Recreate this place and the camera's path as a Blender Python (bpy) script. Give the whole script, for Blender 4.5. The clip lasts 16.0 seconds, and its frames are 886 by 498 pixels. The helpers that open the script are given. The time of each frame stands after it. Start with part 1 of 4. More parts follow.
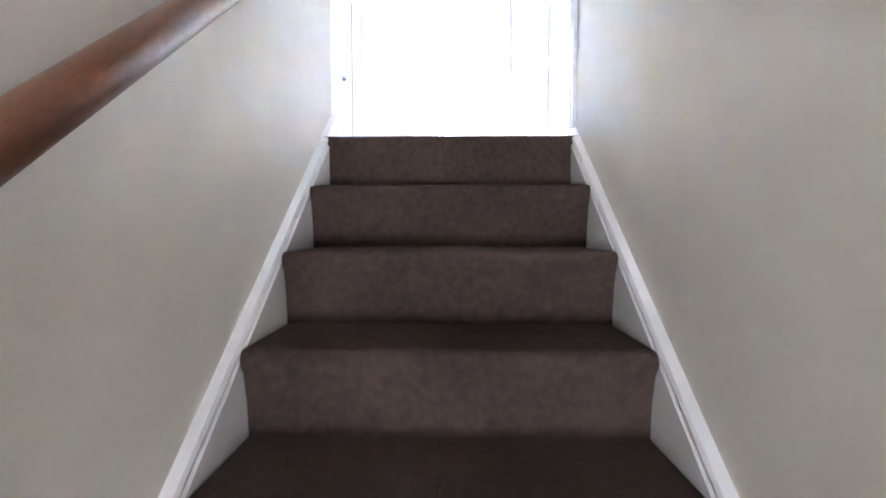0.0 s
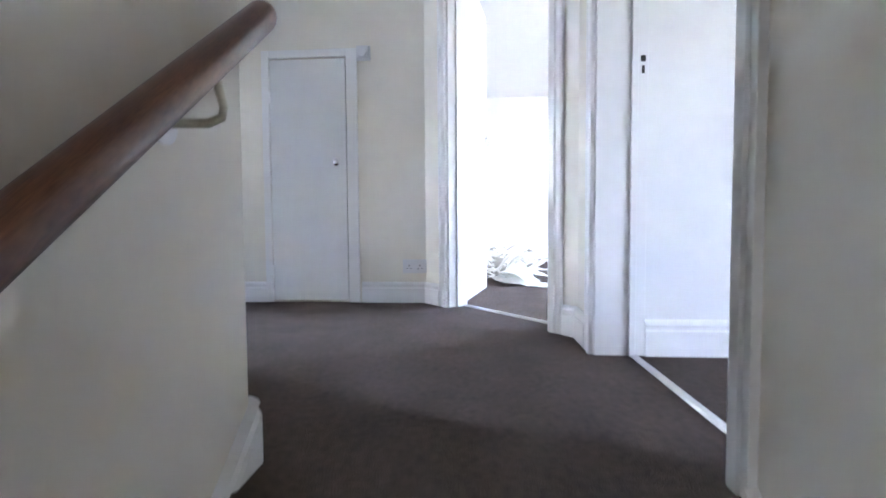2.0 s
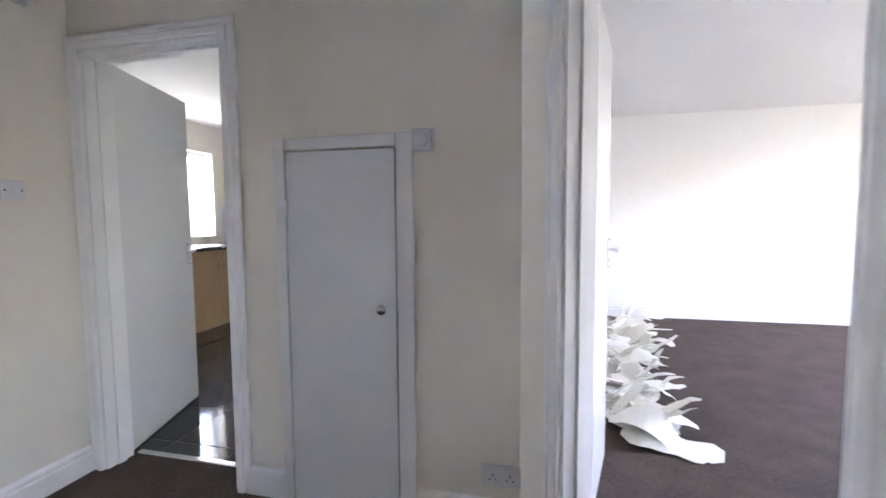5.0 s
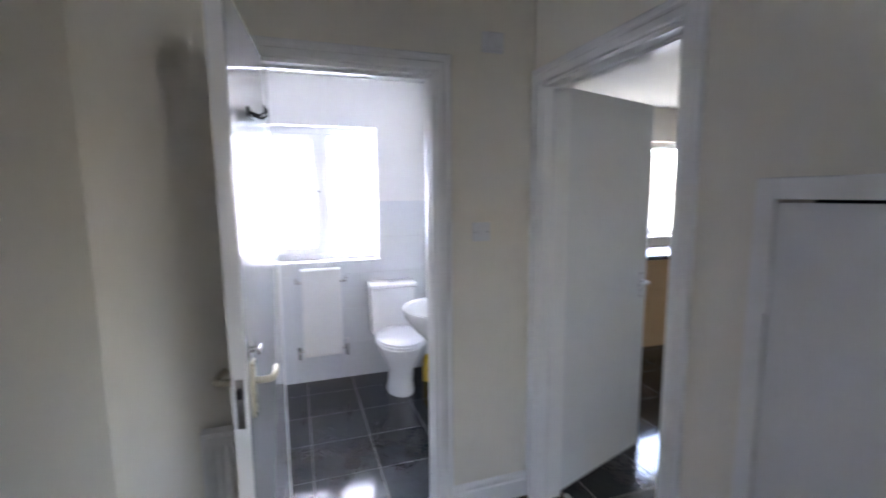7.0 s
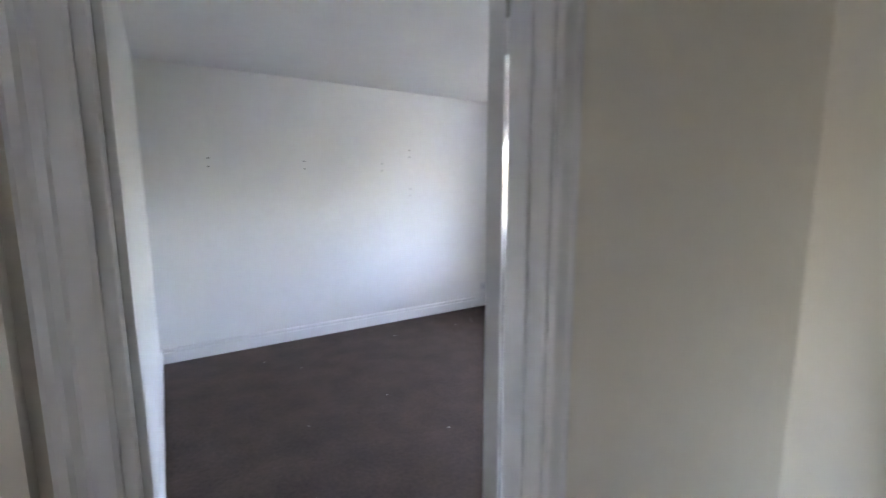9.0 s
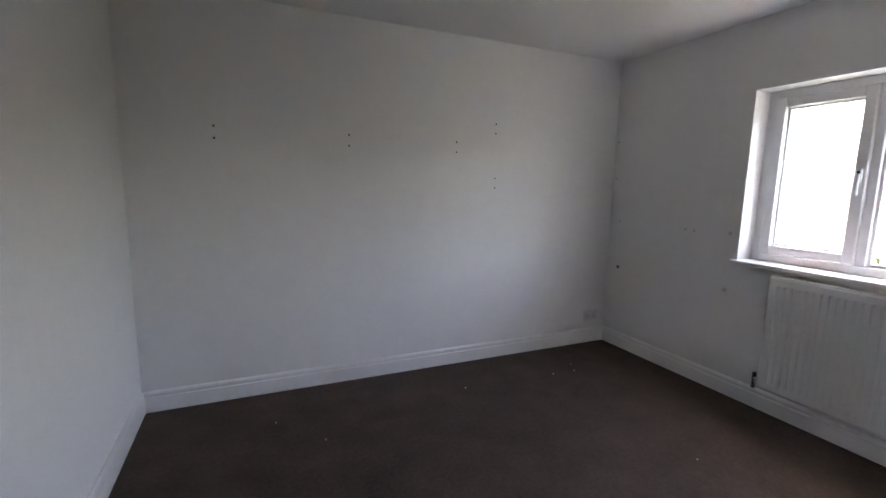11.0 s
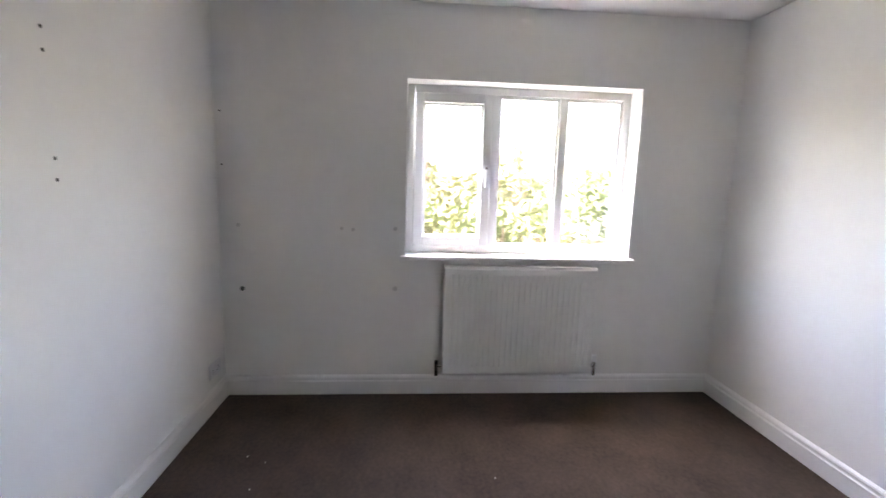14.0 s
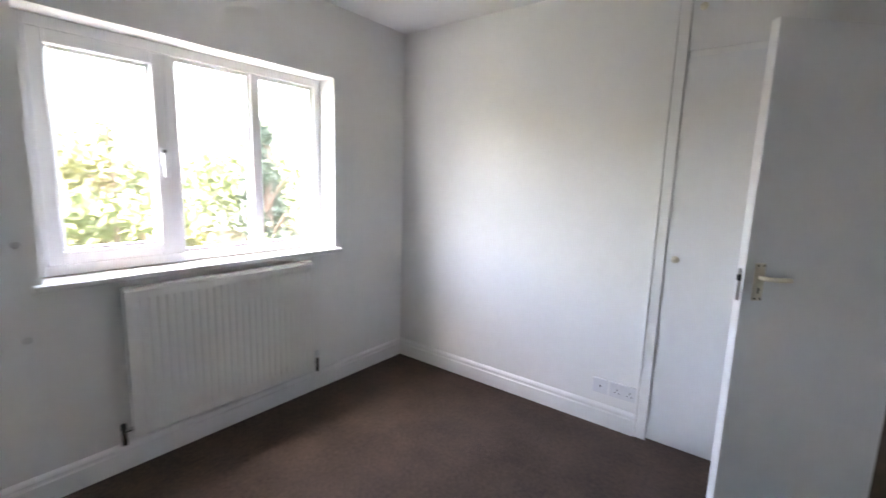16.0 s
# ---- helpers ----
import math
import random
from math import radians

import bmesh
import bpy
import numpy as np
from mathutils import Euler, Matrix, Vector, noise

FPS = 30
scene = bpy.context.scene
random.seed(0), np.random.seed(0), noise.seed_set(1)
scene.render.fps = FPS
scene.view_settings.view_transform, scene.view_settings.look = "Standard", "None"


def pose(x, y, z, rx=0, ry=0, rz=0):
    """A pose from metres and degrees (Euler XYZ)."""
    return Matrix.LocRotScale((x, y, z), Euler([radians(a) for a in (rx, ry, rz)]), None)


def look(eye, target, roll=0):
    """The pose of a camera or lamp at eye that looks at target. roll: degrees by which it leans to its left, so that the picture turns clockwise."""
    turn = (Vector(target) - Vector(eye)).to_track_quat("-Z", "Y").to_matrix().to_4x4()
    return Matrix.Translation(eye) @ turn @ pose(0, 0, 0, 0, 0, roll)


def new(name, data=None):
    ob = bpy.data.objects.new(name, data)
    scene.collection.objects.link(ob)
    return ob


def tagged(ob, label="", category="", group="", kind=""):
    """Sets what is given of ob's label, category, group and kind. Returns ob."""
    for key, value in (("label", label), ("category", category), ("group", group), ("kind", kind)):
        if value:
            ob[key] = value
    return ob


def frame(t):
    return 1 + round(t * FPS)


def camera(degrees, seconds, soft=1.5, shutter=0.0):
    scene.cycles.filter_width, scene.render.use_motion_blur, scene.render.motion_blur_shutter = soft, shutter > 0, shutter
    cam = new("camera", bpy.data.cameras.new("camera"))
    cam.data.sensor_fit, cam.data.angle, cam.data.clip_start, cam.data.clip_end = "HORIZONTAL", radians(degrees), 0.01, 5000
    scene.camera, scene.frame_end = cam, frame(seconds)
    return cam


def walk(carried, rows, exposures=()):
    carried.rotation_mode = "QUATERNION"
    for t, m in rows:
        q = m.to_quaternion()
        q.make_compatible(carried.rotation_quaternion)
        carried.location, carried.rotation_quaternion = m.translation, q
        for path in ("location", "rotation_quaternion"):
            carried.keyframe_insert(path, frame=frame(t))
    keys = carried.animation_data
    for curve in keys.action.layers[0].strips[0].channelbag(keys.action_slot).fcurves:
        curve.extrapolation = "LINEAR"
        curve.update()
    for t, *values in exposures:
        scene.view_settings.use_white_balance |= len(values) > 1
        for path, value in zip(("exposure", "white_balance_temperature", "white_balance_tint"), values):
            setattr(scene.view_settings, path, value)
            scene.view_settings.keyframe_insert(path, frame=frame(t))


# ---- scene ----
cam = camera(90.8, 16.0, shutter=0.4)
# lamp strengths in watts: daylight through each window; W_STAIR is an added fill
W_BATH, W_LIVING, W_EAST, W_STAIR, W_KITCHEN = 0.11, 0.21, 0.12, 0.24, 0.18
# seconds, stops, kelvin and tint
EXPOSURES = [(0.0, 9.5, 6000, 20), (0.5, 9.2, 6000, 20), (1.0, 8.9, 5950, 21), (1.5, 8.42, 6100, 21), (2.0, 7.6, 6340, 18), (2.5, 6.85, 6540, 19), (3.0, 6.33, 6640, 20), (5.3, 6.83, 7030, 23), (6.0, 6.73, 7130, 23), (6.5, 6.16, 6940, 22), (7.0, 6.15, 6750, 22), (7.5, 5.35, 6650, 21), (8.0, 6.75, 6800, 23), (8.5, 6.67, 7100, 23), (9.0, 6.57, 7050, 20), (9.5, 6.02, 6850, 22), (12.0, 5.22, 8300, 22), (13.0, 5.47, 8150, 22), (13.5, 5.93, 8075, 22), (14.0, 5.92, 8000, 22), (15.0, 5.77, 7900, 21), (16.0, 5.97, 7800, 20)]
PATH = [
    (0, (0.008, -1.523, -0.318), (-0.032, 0.474, -0.413), -0.0),
    (0.5, (-0.003, -1.304, -0.148), (-0.058, 0.693, -0.233), 0.0),
    (1, (-0.001, -1.071, 0.03), (-0.096, 0.925, -0.043), -0.2),
    (1.5, (0.007, -0.876, 0.242), (-0.113, 1.119, 0.167), -0.3),
    (2, (-0.007, -0.671, 0.451), (-0.147, 1.322, 0.361), -0.4),
    (2.5, (0.008, -0.494, 0.629), (-0.148, 1.499, 0.543), -0.4),
    (3, (0.016, -0.296, 0.834), (-0.153, 1.695, 0.752), -0.4),
    (5.5, (-0.253, 0.554, 1.313), (-0.975, 2.41, 1.13), -0.6),
    (6, (-0.284, 0.752, 1.426), (-1.519, 2.31, 1.21), -0.7),
    (6.5, (-0.405, 0.854, 1.487), (-1.992, 2.044, 1.235), -0.6),
    (7, (-0.549, 0.941, 1.524), (-2.431, 1.569, 1.274), -0.5),
    (7.5, (-0.619, 1.028, 1.546), (-2.597, 0.876, 1.295), -0.0),
    (8, (-0.581, 1.089, 1.531), (-2.358, 0.208, 1.273), 0.2),
    (8.5, (-0.576, 1.0, 1.523), (-2.024, -0.355, 1.262), 0.2),
    (9, (-0.647, 0.786, 1.464), (-1.714, -0.882, 1.179), -0.1),
    (9.5, (-0.783, 0.494, 1.376), (-1.633, -1.295, 1.101), -0.8),
    (12, (-1.303, -1.071, 1.384), (-2.109, -2.874, 1.07), 1.6),
    (12.5, (-1.319, -1.375, 1.37), (-2.673, -2.815, 1.064), 1.6),
    (13, (-1.377, -1.644, 1.366), (-3.123, -2.567, 1.053), 1.7),
    (13.5, (-1.395, -1.921, 1.403), (-3.335, -2.282, 1.081), 1.7),
    (14, (-1.359, -2.23, 1.397), (-3.329, -2.08, 1.092), 1.7),
    (14.5, (-1.38, -2.399, 1.39), (-3.287, -1.877, 1.09), 1.8),
    (15, (-1.466, -2.53, 1.413), (-3.252, -1.682, 1.107), 1.8),
    (15.5, (-1.592, -2.617, 1.421), (-3.143, -1.391, 1.111), 1.7),
    (16, (-1.796, -2.642, 1.393), (-2.994, -1.071, 1.081), 1.8),
]

walk(cam, [(t, look(eye, target, roll)) for t, eye, target, roll in PATH], EXPOSURES)

# ---- world and large lights ----
world = bpy.data.worlds.new("world")
scene.world = world
world.use_nodes = True
wn = world.node_tree
sky = wn.nodes.new("ShaderNodeTexSky")
sky.sky_type = "NISHITA"
sky.sun_disc = False
sky.sun_elevation = radians(78)
sky.sun_rotation = radians(180)
sky.dust_density = 4.0
wn.links.new(sky.outputs[0], wn.nodes["Background"].inputs[0])
wn.nodes["Background"].inputs[1].default_value = 0.15


def sun_lamp():
    data = bpy.data.lights.new("sun", "SUN")
    data.energy, data.angle, data.color = 1.4, radians(8.0), (1.0, 0.96, 0.9)
    ob = new("sun", data)
    ob.matrix_world = look((0, 0, 30), (0.0, 6.4, 0))
    return ob


def window_light(name, eye, target, width, height, watts, color=(0.93, 0.97, 1.0)):
    data = bpy.data.lights.new(name, "AREA")
    data.shape, data.size, data.size_y, data.energy, data.color = "RECTANGLE", width, height, watts, color
    ob = new(name, data)
    ob.matrix_world = look(eye, target)
    return ob


sun_lamp()
window_light("bathroom_window_light", (-4.62, 1.08, 1.53), (0, 1.08, 1.3), 1.0, 1.05, W_BATH)
# these two windows are out of view, assumed so that their rooms get daylight
window_light("living_window_light", (4.6, 3.6, 1.5), (0, 3.6, 1.3), 1.9, 1.2, W_LIVING)
window_light("east_room_window_light", (4.6, -1.27, 1.5), (0, -1.0, 1.3), 0.85, 1.0, W_EAST)
window_light("kitchen_window_light", (-4.85, 4.57, 1.6), (0, 4.3, 1.2), 1.7, 1.0, W_KITCHEN)
# fill lamp added to brighten the stairs; the wall behind it is solid
window_light("stair_foot_fill", (0, -4.9, -0.6), (0, 0, -0.4), 0.8, 1.4, W_STAIR)


# ---- materials ----
def material(name, color, rough=0.6, metal=0.0, var=0.06, scale=6.0, bump=0.0, bump_scale=200.0, second=None, coat=0.0, detail=4.0, stretch=None):
    m = bpy.data.materials.new(name)
    m.use_nodes = True
    nt = m.node_tree
    b = nt.nodes["Principled BSDF"]
    b.inputs["Roughness"].default_value = rough
    b.inputs["Metallic"].default_value = metal
    b.inputs["Coat Weight"].default_value = coat
    tc = nt.nodes.new("ShaderNodeTexCoord")
    src = tc.outputs["Object"]
    if stretch:
        mp = nt.nodes.new("ShaderNodeMapping")
        mp.inputs["Scale"].default_value = stretch
        nt.links.new(src, mp.inputs[0])
        src = mp.outputs[0]
    n1 = nt.nodes.new("ShaderNodeTexNoise")
    n1.inputs["Scale"].default_value = scale
    n1.inputs["Detail"].default_value = detail
    nt.links.new(src, n1.inputs["Vector"])
    n2 = nt.nodes.new("ShaderNodeTexNoise")
    n2.inputs["Scale"].default_value = scale * 11
    n2.inputs["Detail"].default_value = 3
    nt.links.new(src, n2.inputs["Vector"])
    mixf = nt.nodes.new("ShaderNodeMath")
    mixf.operation = "ADD"
    half = nt.nodes.new("ShaderNodeMath")
    half.operation = "MULTIPLY"
    half.inputs[1].default_value = 0.5
    nt.links.new(n1.outputs["Fac"], mixf.inputs[0])
    nt.links.new(n2.outputs["Fac"], mixf.inputs[1])
    nt.links.new(mixf.outputs[0], half.inputs[0])
    ramp = nt.nodes.new("ShaderNodeValToRGB")
    c = Vector(color)
    d = Vector(second) if second else c * (1 - 2 * var)
    ramp.color_ramp.elements[0].position, ramp.color_ramp.elements[1].position = 0.32, 0.68
    ramp.color_ramp.elements[0].color = (*d, 1)
    ramp.color_ramp.elements[1].color = (*(c * (1 + (0 if second else var))), 1)
    nt.links.new(half.outputs[0], ramp.inputs[0])
    nt.links.new(ramp.outputs[0], b.inputs["Base Color"])
    if bump:
        n3 = nt.nodes.new("ShaderNodeTexNoise")
        n3.inputs["Scale"].default_value = bump_scale
        n3.inputs["Detail"].default_value = 3
        nt.links.new(src, n3.inputs["Vector"])
        bp = nt.nodes.new("ShaderNodeBump")
        bp.inputs["Strength"].default_value = bump
        bp.inputs["Distance"].default_value = 0.004
        nt.links.new(n3.outputs["Fac"], bp.inputs["Height"])
        nt.links.new(bp.outputs[0], b.inputs["Normal"])
    return m


WHITE = material("white_emulsion", (0.80, 0.80, 0.79), 0.62, var=0.012, scale=1.3, bump=0.12, bump_scale=90)
CREAM = material("cream_emulsion", (0.79, 0.752, 0.672), 0.6, var=0.015, scale=1.3, bump=0.12, bump_scale=90)
CEILING = material("ceiling_emulsion", (0.78, 0.78, 0.78), 0.8, var=0.012, scale=1.1, bump=0.1, bump_scale=60)
GLOSS = material("white_gloss_paint", (0.80, 0.80, 0.80), 0.28, var=0.012, scale=2.5, bump=0.06, bump_scale=40)
LEAF = material("white_door_paint", (0.78, 0.79, 0.80), 0.24, var=0.012, scale=1.5, bump=0.05, bump_scale=25)
LEAF_BATH = material("high_gloss_door_paint", (0.78, 0.79, 0.80), 0.2, var=0.012, scale=1.5, coat=1.0)
LEAF_BATH.node_tree.nodes["Principled BSDF"].inputs["Coat Roughness"].default_value = 0.03
CARPET = material("brown_carpet", (0.092, 0.061, 0.046), 0.95, var=0.2, scale=4.5, bump=1.0, bump_scale=260, second=(0.036, 0.023, 0.017), detail=7)
SLATE = material("dark_slate_tile", (0.032, 0.036, 0.042), 0.09, var=0.2, scale=5, bump=0.1, bump_scale=30, second=(0.017, 0.019, 0.023))
SLATE.node_tree.nodes["Principled BSDF"].inputs["Specular IOR Level"].default_value = 0.45
GROUT = material("grey_grout", (0.24, 0.25, 0.26), 0.8, var=0.1)
WOOD = material("mahogany", (0.20, 0.075, 0.032), 0.33, second=(0.085, 0.03, 0.014), scale=5, stretch=(14, 1.2, 1.2), coat=0.2)
BEECH = material("beech_veneer", (0.56, 0.36, 0.19), 0.55, second=(0.45, 0.28, 0.14), scale=4, stretch=(9, 9, 0.8))
STONE = material("black_laminate", (0.03, 0.03, 0.032), 0.25, var=0.3, scale=40)
STEEL = material("brushed_chrome", (0.7, 0.7, 0.7), 0.22, 1.0, var=0.04)
BRASS = material("aged_cream_metal", (0.62, 0.57, 0.45), 0.35, 0.6, var=0.08, scale=20)
DARK = material("dark_metal", (0.03, 0.03, 0.03), 0.5, 0.5, var=0.2)
CERAMIC = material("white_ceramic", (0.84, 0.84, 0.84), 0.08, var=0.01, coat=0.4)
PLASTIC = material("white_plastic", (0.70, 0.71, 0.73), 0.32, var=0.015)
UPVC = material("white_upvc", (0.82, 0.82, 0.83), 0.25, var=0.01)
ENAMEL = material("white_radiator_enamel", (0.80, 0.80, 0.79), 0.3, var=0.015)
PAPER = material("torn_lining_paper", (0.80, 0.77, 0.70), 0.75, var=0.06, scale=4, bump=0.3, bump_scale=60, second=(0.66, 0.65, 0.58))
WALLTILE = material("pale_wall_tile", (0.72, 0.75, 0.78), 0.15, var=0.015, scale=3)
YELLOW = material("yellow_plastic", (0.75, 0.5, 0.04), 0.4, var=0.05)
MARK = material("dark_wall_plug", (0.10, 0.10, 0.10), 0.8, var=0.2)
SCUFF = material("grey_scuff", (0.64, 0.64, 0.63), 0.8, var=0.1, scale=30)
TAN = material("tan_roof_tile", (0.20, 0.15, 0.13), 0.8, var=0.2, scale=2, bump=0.5, bump_scale=8)
BRICK = material("red_brick", (0.34, 0.19, 0.14), 0.85, var=0.2, scale=8, bump=0.4, bump_scale=14)
GRASS = material("lawn", (0.05, 0.055, 0.036), 0.9, var=0.25, scale=0.6, bump=0.8, bump_scale=20)
BARK = material("bark", (0.12, 0.085, 0.06), 0.9, var=0.25, scale=9, bump=0.8, bump_scale=30)
LEAVES = material("green_leaves", (0.10, 0.125, 0.05), 0.7, var=0.2, scale=1.2, second=(0.055, 0.075, 0.03))
LEAVES_Y = material("yellow_green_leaves", (0.13, 0.13, 0.055), 0.7, var=0.2, scale=1.2, second=(0.07, 0.08, 0.03))
LEAVES_D = material("conifer_needles", (0.065, 0.09, 0.06), 0.7, var=0.2, scale=1.2, second=(0.04, 0.058, 0.04))


def glass_material(name, rough, tint=(0.97, 0.985, 0.98)):
    m = bpy.data.materials.new(name)
    m.use_nodes = True
    nt = m.node_tree
    nt.nodes.clear()
    out = nt.nodes.new("ShaderNodeOutputMaterial")
    tr = nt.nodes.new("ShaderNodeBsdfTransparent" if rough == 0 else "ShaderNodeBsdfTranslucent")
    tr.inputs[0].default_value = (*tint, 1)
    gl = nt.nodes.new("ShaderNodeBsdfGlossy")
    gl.inputs["Roughness"].default_value = max(rough, 0.01)
    mx = nt.nodes.new("ShaderNodeMixShader")
    mx.inputs[0].default_value = 0.05
    nt.links.new(tr.outputs[0], mx.inputs[1])
    nt.links.new(gl.outputs[0], mx.inputs[2])
    nt.links.new(mx.outputs[0], out.inputs[0])
    return m


GLASS = glass_material("clear_glass", 0)
FROSTED = glass_material("frosted_glass", 0.25)
MIRROR = material("mirror", (0.9, 0.9, 0.9), 0.02, 1.0, var=0.0)


# ---- building helpers ----
def box(bm, x0, x1, y0, y1, z0, z1, bevel=0.0, m=None):
    vs = bmesh.ops.create_cube(bm, size=1.0)["verts"]
    for v in vs:
        v.co = Vector(((x0 + x1) / 2 + v.co.x * (x1 - x0), (y0 + y1) / 2 + v.co.y * (y1 - y0), (z0 + z1) / 2 + v.co.z * (z1 - z0)))
    if bevel:
        es = list({e for v in vs for e in v.link_edges})
        vs = [v for v in bmesh.ops.bevel(bm, geom=es, offset=bevel, segments=2, profile=0.5, affect="EDGES")["verts"]]
    if m is not None:
        bmesh.ops.transform(bm, matrix=m, verts=vs)
    return vs


def cyl(bm, p0, p1, r, seg=16, r1=None):
    p0, p1 = Vector(p0), Vector(p1)
    d = p1 - p0
    m = Matrix.Translation((p0 + p1) / 2) @ d.to_track_quat("Z", "Y").to_matrix().to_4x4()
    bmesh.ops.create_cone(bm, cap_ends=True, segments=seg, radius1=r, radius2=r if r1 is None else r1, depth=d.length, matrix=m)


def tube(bm, pts, r, seg=10):
    """A round tube through points."""
    pts = [Vector(p) for p in pts]
    rings = []
    for i, p in enumerate(pts):
        d = (pts[min(i + 1, len(pts) - 1)] - pts[max(i - 1, 0)]).normalized()
        a = d.orthogonal().normalized() if i == 0 else (prev - d * prev.dot(d)).normalized()
        prev = a
        b = d.cross(a)
        rings.append([bm.verts.new(p + (a * math.cos(k * math.tau / seg) + b * math.sin(k * math.tau / seg)) * r) for k in range(seg)])
    for ra, rb in zip(rings, rings[1:]):
        for k in range(seg):
            bm.faces.new((ra[k], ra[(k + 1) % seg], rb[(k + 1) % seg], rb[k]))
    bm.faces.new(rings[0][::-1])
    bm.faces.new(rings[-1])


def lathe(bm, profile, center=(0, 0, 0), seg=28, sx=1.0, sy=1.0):
    rings = []
    for r, z in profile:
        rings.append([bm.verts.new(Vector(center) + Vector((r * sx * math.cos(k * math.tau / seg), r * sy * math.sin(k * math.tau / seg), z))) for k in range(seg)])
    for a, b in zip(rings, rings[1:]):
        for k in range(seg):
            bm.faces.new((a[k], a[(k + 1) % seg], b[(k + 1) % seg], b[k]))
    bm.faces.new(rings[0][::-1])
    bm.faces.new(rings[-1])


def extrude_profile(bm, profile, p0, p1, out, up=(0, 0, 1), cut0=0.0, cut1=0.0):
    """Sweeps a profile of (out, up) from p0 to p1; cut: how much the ends lengthen per metre of out (mitre)."""
    p0, p1, out, up = Vector(p0), Vector(p1), Vector(out).normalized(), Vector(up)
    d = (p1 - p0).normalized()
    a = [bm.verts.new(p0 + out * o + up * u - d * o * cut0) for o, u in profile]
    b = [bm.verts.new(p1 + out * o + up * u + d * o * cut1) for o, u in profile]
    n = len(profile)
    for k in range(n):
        bm.faces.new((a[k], a[(k + 1) % n], b[(k + 1) % n], b[k]))
    bm.faces.new(a[::-1])
    bm.faces.new(b)


def link(name, bm, mat, smooth=False):
    me = bpy.data.meshes.new(name)
    bmesh.ops.recalc_face_normals(bm, faces=bm.faces[:])
    bm.to_mesh(me)
    bm.free()
    me.materials.append(mat)
    if smooth:
        for p in me.polygons:
            p.use_smooth = True
        me.set_sharp_from_angle(angle=radians(40))
    return new(name, me)


def part(name, bm, mat, parent, label="", smooth=False):
    ob = link(name, bm, mat, smooth)
    ob.parent = parent
    if label:
        ob["label"] = label
    return ob


def structure(name, bm, mat, label, category="wall", smooth=False):
    return tagged(link(name, bm, mat, smooth), label, category, kind="structure")


def holder(name, m, label, category, group="", kind=""):
    ob = new(name)
    ob.empty_display_size = 0.1
    ob.matrix_world = m
    return tagged(ob, label, category, group, kind)


def wall(name, axis, a0, a1, t0, t1, z0, z1, openings, mat, label):
    """A wall along axis from a0 to a1, between the faces t0 and t1, with openings (b0, b1, bottom, top)."""
    bm = bmesh.new()

    def put(u0, u1, w0, w1):
        if u1 - u0 > 1e-4 and w1 - w0 > 1e-4:
            box(bm, *((u0, u1, t0, t1) if axis == "x" else (t0, t1, u0, u1)), w0, w1)
    at = a0
    for b0, b1, lo, hi in sorted(openings):
        put(at, b0, z0, z1)
        put(b0, b1, z0, lo)
        put(b0, b1, hi, z1)
        at = b1
    put(at, a1, z0, z1)
    return structure(name, bm, mat, label)


SKIRT = [(0, 0.0), (0.018, 0.0), (0.018, 0.088), (0.013, 0.094), (0.013, 0.104), (0.016, 0.110), (0.013, 0.120), (0.005, 0.128), (0, 0.128)]


def baseboard(p0, p1, out, c0=0.0, c1=0.0):
    bm = bmesh.new()
    extrude_profile(bm, SKIRT, (*p0, 0), (*p1, 0), (*out, 0), cut0=c0, cut1=c1)
    return structure("baseboard", bm, GLOSS, "white gloss painted moulded skirting board along the wall", "skirting")


ARCH = [(0.0, 0.0), (0.016, 0.0), (0.020, 0.006), (0.020, 0.030), (0.013, 0.036), (0.013, 0.046), (0.018, 0.052), (0.018, 0.062), (0.014, 0.068), (0.0, 0.068)]


